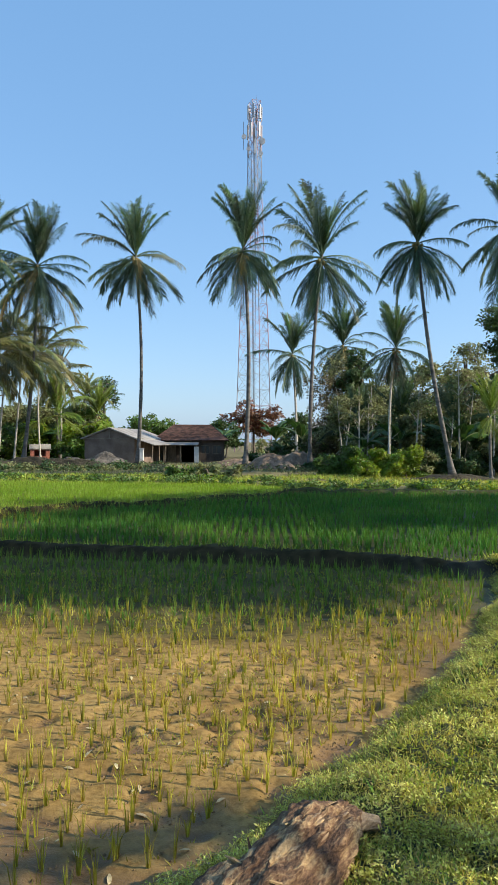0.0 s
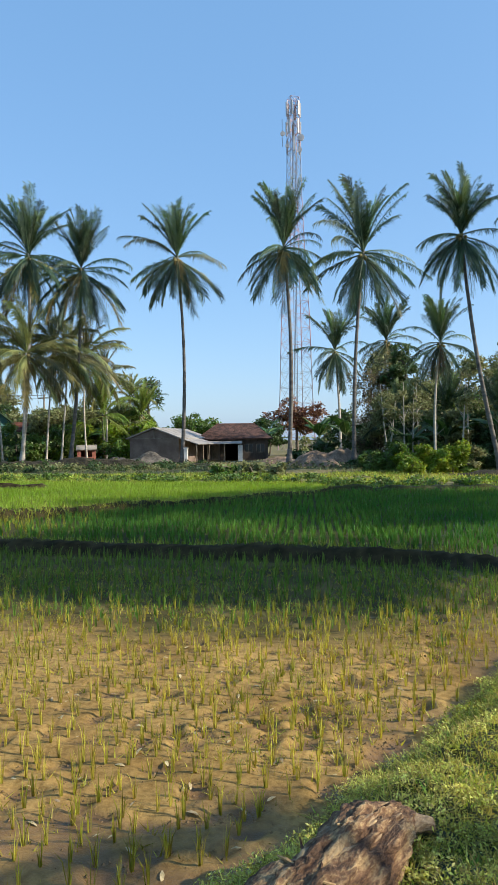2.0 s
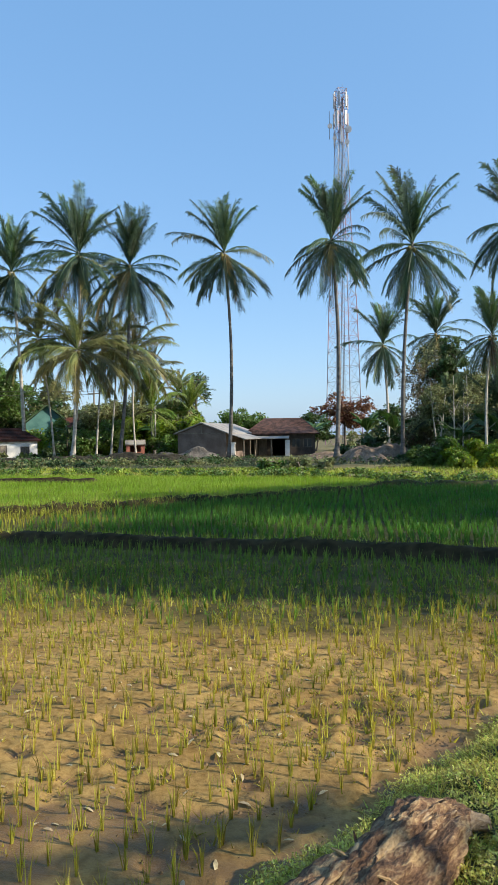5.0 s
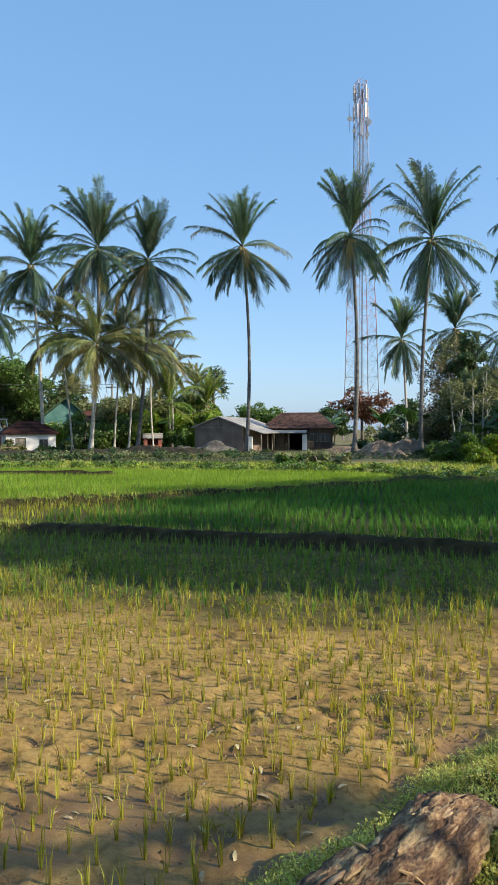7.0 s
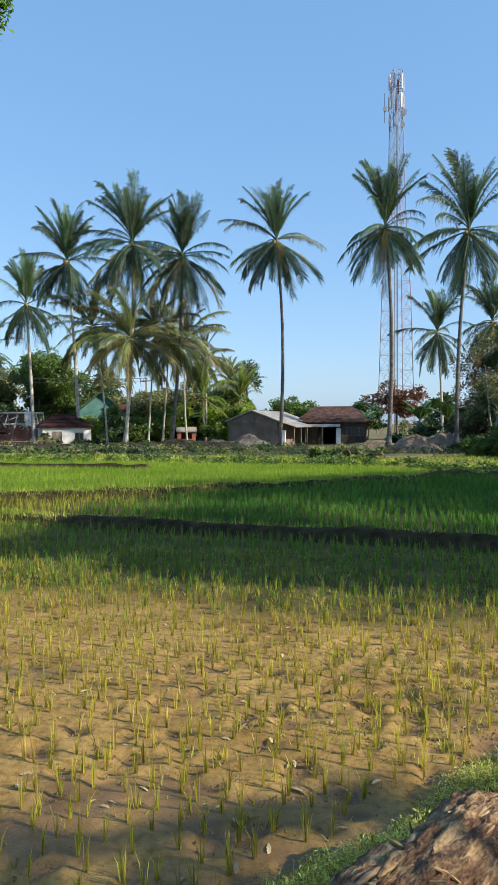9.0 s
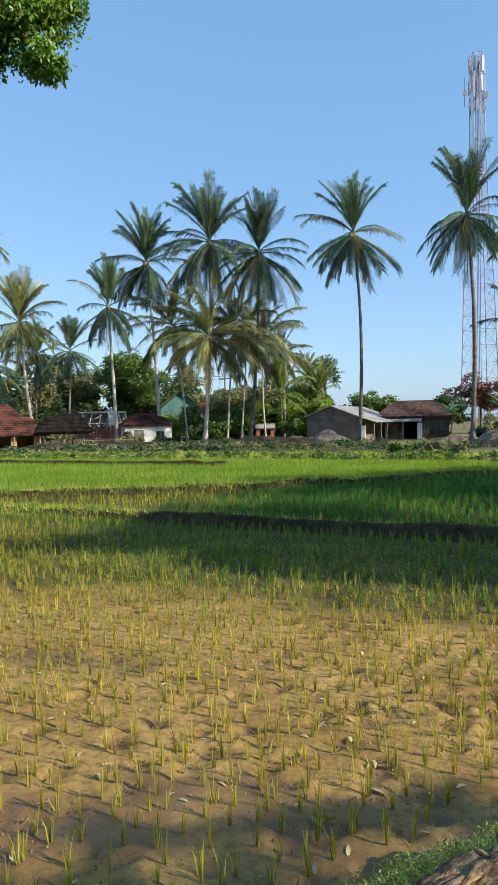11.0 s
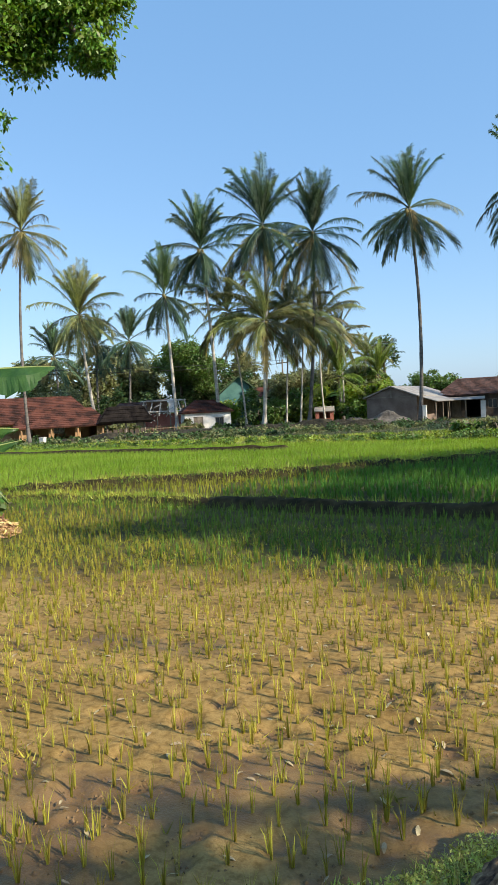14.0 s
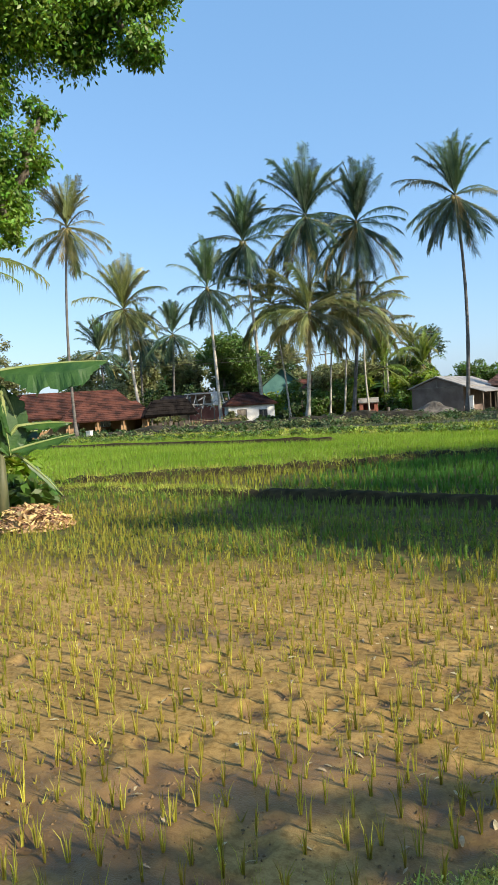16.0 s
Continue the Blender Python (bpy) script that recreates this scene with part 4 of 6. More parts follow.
# far woods along the horizon, and the growth behind the village and the thicket
def woods(name, spots, count, leaf, material, seed, label):
    rng = random.Random(seed)
    cl = []
    for x0, y0, x1, y1, tall, n in spots:
        for _ in range(n):
            t = rng.random()
            x, y, h = x0 + (x1 - x0) * t + rng.uniform(-1, 1), y0 + (y1 - y0) * t + rng.uniform(-2, 2), tall * rng.uniform(0.55, 1.0)
            r = rng.uniform(0.8, 1.5)
            for z in np.arange(0.4, h, 1.3):
                cl.append((Vector((x + rng.uniform(-0.5, 0.5), y, float(z))), r * rng.uniform(0.7, 1.1), 0.85))
    return single(name, leaf_cloud(rng, cl, count, leaf, material), material, label, "woods", kind="stuff")


woods("far_woods", [(-120, 96, -60, 110, 6, 30), (-60, 110, 60, 118, 3.4, 60), (12, 92, 70, 100, 5, 30)], 30000, 0.7, LEAF_OLIVE, 501, "hazy olive green woods along the horizon")
woods("village_growth", [(-60, 74, -24, 84, 6.0, 34), (-60, 60, -42, 66, 4.6, 14)], 22000, 0.42, LEAF_DARK, 502, "dark green growth behind the village houses")
woods("thicket_growth", [(5.5, 62, 24, 56, 9.0, 34), (8.0, 52, 20, 46, 6.4, 20)], 70000, 0.19, LEAF_OLIVE, 503, "tangled olive green growth of the thicket")
woods("thicket_growth", [(5.5, 61, 24, 55, 8.4, 30)], 60000, 0.19, LEAF_BROWN, 508, "tangled dull brown-green growth behind the thicket")
woods("thicket_growth", [(5.5, 54, 20, 45, 4.6, 30)], 48000, 0.2, LEAF_DARK, 504, "tangled dark green growth of the thicket")
woods("village_growth", [(-34, 80, -19, 76, 5.0, 18), (-21, 72, -15, 70, 3.6, 8)], 22000, 0.38, LEAF_OLIVE, 505, "olive green growth behind the palm trunks")


woods("village_growth", [(-40, 68, -22, 72, 3.0, 20), (-24, 71, -15, 69, 4.2, 16)], 18000, 0.36, LEAF_BRIGHT, 506, "bright green growth behind the palm trunks")


woods("village_growth", [(-60, 70, -36, 88, 10.5, 46)], 44000, 0.5, LEAF_OLIVE, 507, "grey-green trees behind the village palms")


def bank_growth(material, seed, n, count, label):
    rng = random.Random(seed)
    cl = []
    for _ in range(n):
        x = rng.uniform(-30, 13)
        y = float(far_y(x)) + 0.4 + rng.random() ** 1.5 * 4
        cl.append((Vector((x, y, heightat(x, y) + 0.05)), rng.uniform(0.16, 0.42), rng.uniform(0.45, 0.8)))
    return single("bank_weeds", leaf_cloud(rng, cl, count, 0.11, material, slim=0.55), material, label, "weeds", kind="stuff")


bank_growth(LEAF_MID, 511, 300, 40000, "fresh green leafy weeds along the far bank")
bank_growth(LEAF_BRIGHT, 512, 120, 12000, "bright yellow-green weeds along the far bank")


def rough_growth(material, seed, x0, x1, y0, y1, n, count, leaf, label):
    rng = random.Random(seed)
    cl = []
    for _ in range(n):
        t = rng.random()
        x, y = x0 + (x1 - x0) * t, y0 + (y1 - y0) * t + rng.uniform(-3, 4)
        cl.append((Vector((x, y, heightat(x, y) + 0.1)), rng.uniform(0.2, 0.55), rng.uniform(0.6, 1.1)))
    return single("rough_scrub", leaf_cloud(rng, cl, count, leaf, material, slim=0.5), material, label, "scrub", kind="stuff")


rough_growth(LEAF_OLIVE, 521, -46, -12, 41, 53, 80, 4500, 0.24, "dry olive scrub in front of the village")
rough_growth(LEAF_DARK, 522, -46, -12, 45, 58, 120, 7000, 0.24, "dark green scrub in front of the village")
rough_growth(LEAF_OLIVE, 523, -8, 4, 47, 47, 40, 2000, 0.18, "dry olive scrub around the earth heaps")

rough_growth(LEAF_DARK, 524, -36, -16, 39, 47, 130, 8000, 0.22, "dark green scrub over the earth ridges")
rough_growth(LEAF_OLIVE, 525, -36, -16, 38, 46, 80, 4500, 0.2, "dry olive scrub over the earth ridges")

# scrub added here thickens the dark band of ditch shadow
rough_growth(LEAF_DARK, 526, -21, -7, 47.2, 48.6, 110, 9000, 0.17, "dark green scrub over the earth ridges")
rough_growth(LEAF_OLIVE, 527, -21, -7, 46.4, 47.8, 60, 4000, 0.16, "dry olive scrub over the earth ridges")

# the thicket on the far bank
THICKET = [
    (6.6, 57.0, 6.6, 2.4, LEAF_OLIVE), (9.2, 55.0, 7.0, 2.6, LEAF_OLIVE), (11.6, 53.0, 6.4, 2.6, LEAF_MID), (13.6, 50.0, 6.0, 2.4, LEAF_OLIVE), (16.5, 48.0, 6.2, 2.6, LEAF_OLIVE),
    (7.2, 50.0, 3.6, 1.6, LEAF_OLIVE), (9.6, 48.0, 4.0, 1.6, LEAF_OLIVE), (12.0, 46.0, 3.8, 1.6, LEAF_DARK), (14.4, 44.0, 4.0, 1.8, LEAF_OLIVE), (16.8, 42.0, 4.4, 2.0, LEAF_DARK),
    (4.9, 47.5, 2.0, 1.5, LEAF_MID), (6.0, 39.8, 1.9, 1.3, LEAF_BRIGHT), (4.7, 40.4, 1.7, 1.2, LEAF_MID), (7.0, 38.6, 1.5, 1.0, LEAF_BRIGHT), (5.4, 37.6, 1.0, 0.9, LEAF_BRIGHT), (3.6, 40.8, 1.1, 0.9, LEAF_MID), (8.0, 44.8, 2.2, 1.3, LEAF_MID), (9.6, 42.6, 1.9, 1.3, LEAF_DARK), (11.4, 41.0, 1.9, 1.3, LEAF_DARK), (13.2, 39.8, 1.8, 1.3, LEAF_DARK),
    (7.8, 39.4, 1.9, 1.2, LEAF_BRIGHT), (8.9, 40.4, 1.6, 1.1, LEAF_OLIVE), (3.6, 45.0, 1.2, 1.1, LEAF_DARK), (6.9, 41.0, 0.9, 0.9, LEAF_BRIGHT), (8.6, 39.8, 0.8, 0.8, LEAF_MID),
]
for i, (x, y, tall, r, material) in enumerate(THICKET):
    kind = {LEAF_DARK: "dark green", LEAF_OLIVE: "olive green", LEAF_MID: "green", LEAF_BRIGHT: "bright yellow-green"}[material]
    bush(x, y, tall, r, int(1800 * tall) + 600 if tall < 2.5 else int(1000 * tall) + 400, 0.15 if tall < 2.5 else 0.23, material, 400 + i, kind + " leafy shrub in the thicket", "thicket shrubs")
for i in range(16):
    rng = random.Random(600 + i)
    x, y = 5.0 + 0.68 * i + rng.uniform(-0.3, 0.3), 47.5 - 0.45 * i + rng.uniform(-1, 3)
    tall = rng.uniform(3.0, 6.5)
    t = tree("sapling", x, y, tall, 0.9, 0.8, 1.1, 480, 0.15, LEAF_OLIVE, 600 + i, "slim sapling with a bare pale stem in the thicket", n=7, trunk=0.0, low=1.5, group="thicket saplings")
    s = Shape()
    lean = Vector((rng.uniform(-0.7, 0.7), rng.uniform(-0.4, 0.4), 0))
    s.tube([(0, 0, 0), Vector((0, 0, tall * 0.5)) + lean * 0.6, Vector((0, 0, tall)) + lean], [0.06, 0.045, 0.015], 6)
    part("trunk", s, PALM_PALE, t)
    for k in range(4):
        b = Shape()
        z = tall * rng.uniform(0.45, 0.8)
        p0 = Vector((0, 0, z)) + lean * z / tall
        b.tube([p0, p0 + Vector((rng.uniform(-0.7, 0.7), rng.uniform(-0.5, 0.5), rng.uniform(0.3, 0.9)))], [0.025, 0.008], 5)
        part("limb", b, PALM_PALE, t)
VILLAGE = [(-15.2, 62.5, 1.6, 1.2, LEAF_BRIGHT), (-17.2, 63.0, 2.4, 1.4, LEAF_MID), (-23.5, 62.0, 2.2, 1.6, LEAF_MID), (-27.0, 61.0, 1.0, 1.0, LEAF_DARK), (-30.5, 55.0, 0.7, 1.0, LEAF_OLIVE), (-27.2, 51.5, 1.2, 1.3, LEAF_OLIVE),
           (-33.0, 50.5, 1.6, 1.3, LEAF_OLIVE), (-24.6, 51.6, 0.9, 1.2, LEAF_DARK), (-35.5, 47.0, 1.2, 1.1, LEAF_BRIGHT), (-26.0, 64.0, 3.0, 1.8, LEAF_DARK), (-41.0, 52.0, 2.4, 1.8, LEAF_OLIVE),
           (-0.5, 58.0, 1.2, 1.4, LEAF_DARK), (1.6, 62.0, 2.2, 1.6, LEAF_DARK), (4.4, 62.0, 2.6, 1.8, LEAF_DARK), (-2.6, 36.5, 0.9, 1.9, LEAF_OLIVE), (-4.2, 37.5, 0.6, 1.2, LEAF_MID), (-21.0, 50.2, 0.6, 0.9, LEAF_OLIVE), (-44.0, 46.5, 2.0, 1.5, LEAF_BRIGHT), (-13.2, 13.0, 0.9, 0.7, LEAF_BRIGHT), (-12.4, 12.0, 0.5, 0.5, LEAF_MID), (-9.4, 8.5, 0.35, 0.4, LEAF_BRIGHT), (-10.2, 10.4, 0.8, 0.6, LEAF_MID)]
for i, (x, y, tall, r, material) in enumerate(VILLAGE):
    kind = {LEAF_DARK: "dark green", LEAF_OLIVE: "dry olive", LEAF_MID: "green", LEAF_BRIGHT: "bright yellow-green"}[material]
    bush(x, y, tall, r, int(380 * tall) + 250, 0.32, material, 440 + i, kind + " shrub at the village edge", "village shrubs")


# ---- rice and grass ----
def blades(places, material, name, label, category, tuft, tall, width, lean, seed, two=True):
    rng = np.random.RandomState(seed)
    p = np.repeat(np.asarray(places), tuft, 0)
    n = len(p)
    keep = rng.rand(n) < 0.8
    p, n = p[keep], int(keep.sum())
    a, b = rng.uniform(0, 2 * np.pi, n), rng.uniform(0, 2 * np.pi, n)
    h = rng.uniform(tall[0], tall[1], n)
    out = np.stack([np.cos(a), np.sin(a), np.zeros(n)], -1) * (h * rng.uniform(0, lean, n))[:, None]
    w = np.stack([np.cos(b), np.sin(b), np.zeros(n)], -1) * (width * rng.uniform(0.7, 1.3, n) / 2)[:, None]
    base = p + np.stack([np.cos(a), np.sin(a), np.zeros(n)], -1) * (rng.uniform(0, 0.35 if not two else 0.06, n) * h)[:, None]
    up = np.array([0, 0, 1.0])
    mid = base + out * 0.35 + up * (h * 0.6)[:, None]
    top = base + out + up * (h * (1 - 0.3 * np.abs(out[:, 0] / h)))[:, None]
    rows = [base - w, base + w, mid - w * 0.8, mid + w * 0.8, top] if two else [base - w, base + w, top]
    me = pattern_mesh(name, np.stack(rows, 1), [(0, 1, 3, 2), (2, 3, 4)] if two else [(0, 1, 2)], material)
    return single(name, me, material, label, category, kind="stuff")


def rows_of(x0, x1, y0, y1, dx, dy, jitter, seed, keep, sink=0.01):
    rng = np.random.RandomState(seed)
    gx, gy = np.meshgrid(np.arange(x0, x1, dx), np.arange(y0, y1, dy))
    x = gx.ravel() + rng.normal(0, jitter, gx.size)
    y = gy.ravel() + rng.normal(0, jitter, gx.size)
    ok = keep(x, y, rng)
    x, y = x[ok], y[ok]
    return np.stack([x, y, height(x, y) - sink], -1)


def scattered(x0, x1, y0, y1, per_m2, seed, keep, sink=0.01):
    rng = np.random.RandomState(seed)
    n = int((x1 - x0) * (y1 - y0) * per_m2)
    x, y = rng.uniform(x0, x1, n), rng.uniform(y0, y1, n)
    ok = keep(x, y, rng)
    x, y = x[ok], y[ok]
    return np.stack([x, y, height(x, y) - sink], -1)


near_rows = lambda x, y, r: (x < bank_x(y) - 0.12) & (y < dike1_y(x) - 0.15) & (y < 6.4 + 2.6 * r.rand(len(x)) + 1.3 * np.clip(-4.5 - x, 0, 3)) & (r.rand(len(x)) < 0.9)
back_rows = lambda x, y, r: (x < bank_x(y) - 0.12) & (y >= 6.4 + 2.6 * r.rand(len(x)) + 1.3 * np.clip(-4.5 - x, 0, 3)) & (y < dike1_y(x) - 0.15) & (r.rand(len(x)) < 0.95)
blades(rows_of(-10, 2.6, 1.9, 12.5, 0.138, 0.155, 0.035, 71, near_rows), RICE, "rice_seedlings", "thin yellow-green rice seedlings in drying mud", "rice", 15, (0.06, 0.20), 0.005, 0.32, 72)
blades(rows_of(-13, 3.0, 6.3, 13.0, 0.17, 0.18, 0.03, 73, back_rows), RICE_WET, "rice_seedlings", "green rice seedlings in shallow water", "rice", 9, (0.10, 0.24), 0.0075, 0.3, 74)
# rice colour split: yellow-green for the sunlit left, deep green for the shaded right
lit_end = lambda x, y: sm(-4.2, -7.0, x + 0.5 * value_noise(x * 0.8, y * 0.8, 151))
mid_rows = lambda x, y, r: (y > dike1_y(x) + 0.7) & (y < dike2_y(x) - 0.45) & (r.rand(len(x)) < 0.92 * (1 - lit_end(x, y)))
lit_rows = lambda x, y, r: (y > dike1_y(x) + 0.5) & (y < dike2_y(x) - 0.35) & (r.rand(len(x)) < 0.8 * lit_end(x, y))
blades(rows_of(-12.5, -3.5, 11.3, 20, 0.19, 0.19, 0.03, 152, lit_rows), RICE_PALE, "young_rice", "thin yellow-green young rice in shallow water", "rice", 9, (0.12, 0.26), 0.009, 0.4, 153)
blades(rows_of(-12.5, 11, 11.3, 24.6, 0.16, 0.17, 0.03, 75, mid_rows), RICE_MID, "young_rice", "young green rice standing in shallow water", "rice", 14, (0.13, 0.27), 0.010, 0.4, 76)
far_rows = lambda x, y, r: (y > dike2_y(x) + 0.4) & (y < far_y(x) - 0.2) & (x < 0.8) & (np.abs(y - np.interp(x, (-30, -10.7), (28.3, 26.6))) > 0.5 * (x < -9.8))
blades(rows_of(-30, 1.0, 12.5, 31.5, 0.14, 0.15, 0.03, 77, far_rows), RICE_GREEN, "dense_rice", "dense bright green young rice", "rice", 7, (0.12, 0.22), 0.014, 0.45, 78, two=False)

on_bank = lambda x, y, r: (x > bank_x(y) - 0.04 + 0.16 * r.rand(len(x)) + 0.05 * value_noise(x * 6, y * 6, 141)) & (y < dike1_y(x) + 0.4) & (fbm(x * 7, y * 7, 99, 2) > -0.45 - 0.5 * r.rand(len(x)))
blades(scattered(-1.4, 3.6, 2.2, 5.2, 2000, 81, on_bank), GRASS, "grass", "short green grass on the bank", "grass", 2, (0.02, 0.06), 0.011, 2.6, 82, two=False)
blades(scattered(0.6, 5.0, 5.2, 11.0, 1200, 83, on_bank), GRASS, "grass", "short green grass on the bank", "grass", 2, (0.03, 0.075), 0.014, 2.6, 84, two=False)
blades(scattered(-1.4, 5.0, 2.2, 11.0, 2300, 85, on_bank), GRASS_DRY, "dry_grass", "yellow dry grass on the bank", "grass", 2, (0.02, 0.065), 0.010, 2.6, 86, two=False)
weeds = lambda x, y, r: (x < bank_x(y) - 0.3) & (y < dike1_y(x) - 0.3) & (y > 4.2) & (fbm(x * 0.9, y * 1.4, 161, 3) > 0.1 - 0.5 * sm(-1.0, -5.0, x) + 0.4 * r.rand(len(x)))
blades(scattered(-11, 1.5, 4.2, 10.5, 230, 162, weeds), RICE_PALE, "mud_weeds", "short green weeds creeping over the mud", "weeds", 3, (0.02, 0.06), 0.010, 1.8, 163, two=False)
sprouts = lambda x, y, r: (x < bank_x(y) - 0.1) & (y < dike1_y(x) - 0.1) & (r.rand(len(x)) < 0.25 + 0.75 * sm(3.0, 6.0, y - 0.5 * x)) & (fbm(x * 1.1, y * 1.1, 97, 3) > -0.5)
blades(scattered(-11, 2.6, 2.4, 10.5, 130, 94, sprouts), RICE, "rice_sprouts", "short yellow rice sprouts and weeds on the mud", "rice", 3, (0.02, 0.075), 0.011, 1.2, 96, two=False)
in_water = lambda x, y, r: (x < bank_x(y) - 0.1) & (y < dike1_y(x) - 0.1) & (y > 7 + r.rand(len(x)))
blades(scattered(-13, 3.0, 7, 13, 80, 102, in_water), RICE_WET, "rice_sprouts", "short green sprouts and weeds in shallow water", "rice", 3, (0.04, 0.11), 0.012, 1.2, 103, two=False)
blades(scattered(-5, 5, -3, 2.25, 420, 104, on_bank), GRASS, "grass", "short green grass on the bank", "grass", 3, (0.03, 0.08), 0.014, 2.4, 105, two=False)
lit_dike = lambda x, y, r: (np.abs(y - dike1_y(x) - 0.15) < 0.45) & (x < -5.9 - 1.5 * r.rand(len(x)))
blades(scattered(-14, -4.4, 11, 14.5, 420, 98, lit_dike), GRASS, "dike_grass", "sunlit yellow-green grass on the low dike", "grass", 2, (0.05, 0.15), 0.016, 1.0, 99, two=False)


def bank_herbs():
    rng = random.Random(101)
    cl = []
    while len(cl) < 1700:
        y = 2.3 + 8.2 * rng.random() ** 1.4
        x = float(bank_x(y)) + rng.uniform(0.03, 2.4)
        cl.append((Vector((x, y, heightat(x, y) + 0.01)), rng.uniform(0.05, 0.14), rng.uniform(0.3, 0.6)))
    single("bank_herbs", leaf_cloud(rng, cl, 210000, 0.019, HERB, -0.5, 0.34, 0.5), HERB, "creeping green herbs with small leaves on the bank", "herbs", kind="stuff")


bank_herbs()
on_dikes = lambda x, y, r: ((np.abs(y - dike1_y(x) - 0.45) < 0.25)) | ((np.abs(y - dike2_y(x)) < 0.45) & (x < 1)) | (np.abs(y - far_y(x) + 0.1) < 0.35)
blades(scattered(-14, 5, 9.8, 31, 260, 87, on_dikes), GRASS, "dike_grass", "low grass on the earth dikes", "grass", 2, (0.05, 0.16), 0.016, 0.8, 88, two=False)
rough = lambda x, y, r: (y > far_y(x) + 0.1) & (np.abs(x) < y * 0.9 + 3) & (fbm(x * 0.4, y * 0.4, 91, 2) > -0.35)
blades(scattered(-34, 14, 25.5, 40, 60, 89, rough), GRASS, "rough_grass", "low rough grass on the far bank", "grass", 2, (0.08, 0.24), 0.035, 1.4, 90, two=False)
blades(scattered(-42, 16, 40, 60, 9, 92, rough), LEAF_OLIVE, "rough_grass", "dry rough grass around the houses", "grass", 2, (0.08, 0.25), 0.06, 1.4, 93, two=False)


def clods():
    """Small lumps and dug crumbs of mud."""
    rng = random.Random(95)
    s = Shape()
    for _ in range(6000):
        while True:
            x, y = rng.uniform(-6, 2.4), 2.1 + 5.5 * rng.random() ** 1.4
            if x < float(bank_x(y)) - 0.02:
                break
        if rng.random() < 0.6:
            px, py, r, _ = pits[rng.randrange(2, len(pits))]
            x, y = px + rng.gauss(0, r * 1.4), py + rng.gauss(0, r * 1.4)
        z, r = heightat(x, y), rng.uniform(0.003, 0.011)
        i = len(s.v)
        for dx, dy, dz in ((1, 0, 0), (0.2, 1, 0), (-1, 0.1, 0), (0, -1, 0), (0.1, 0.1, 1)):
            s.v.append((x + dx * r * rng.uniform(0.6, 1.5), y + dy * r * rng.uniform(0.6, 1.5), z + dz * r * rng.uniform(0.7, 1.2) - 0.003))
        s.f += [(i, i + 1, i + 4), (i + 1, i + 2, i + 4), (i + 2, i + 3, i + 4), (i + 3, i, i + 4)]
    single("mud_clods", s, CLOD, "small dark lumps of mud", "mud", kind="stuff")


clods()


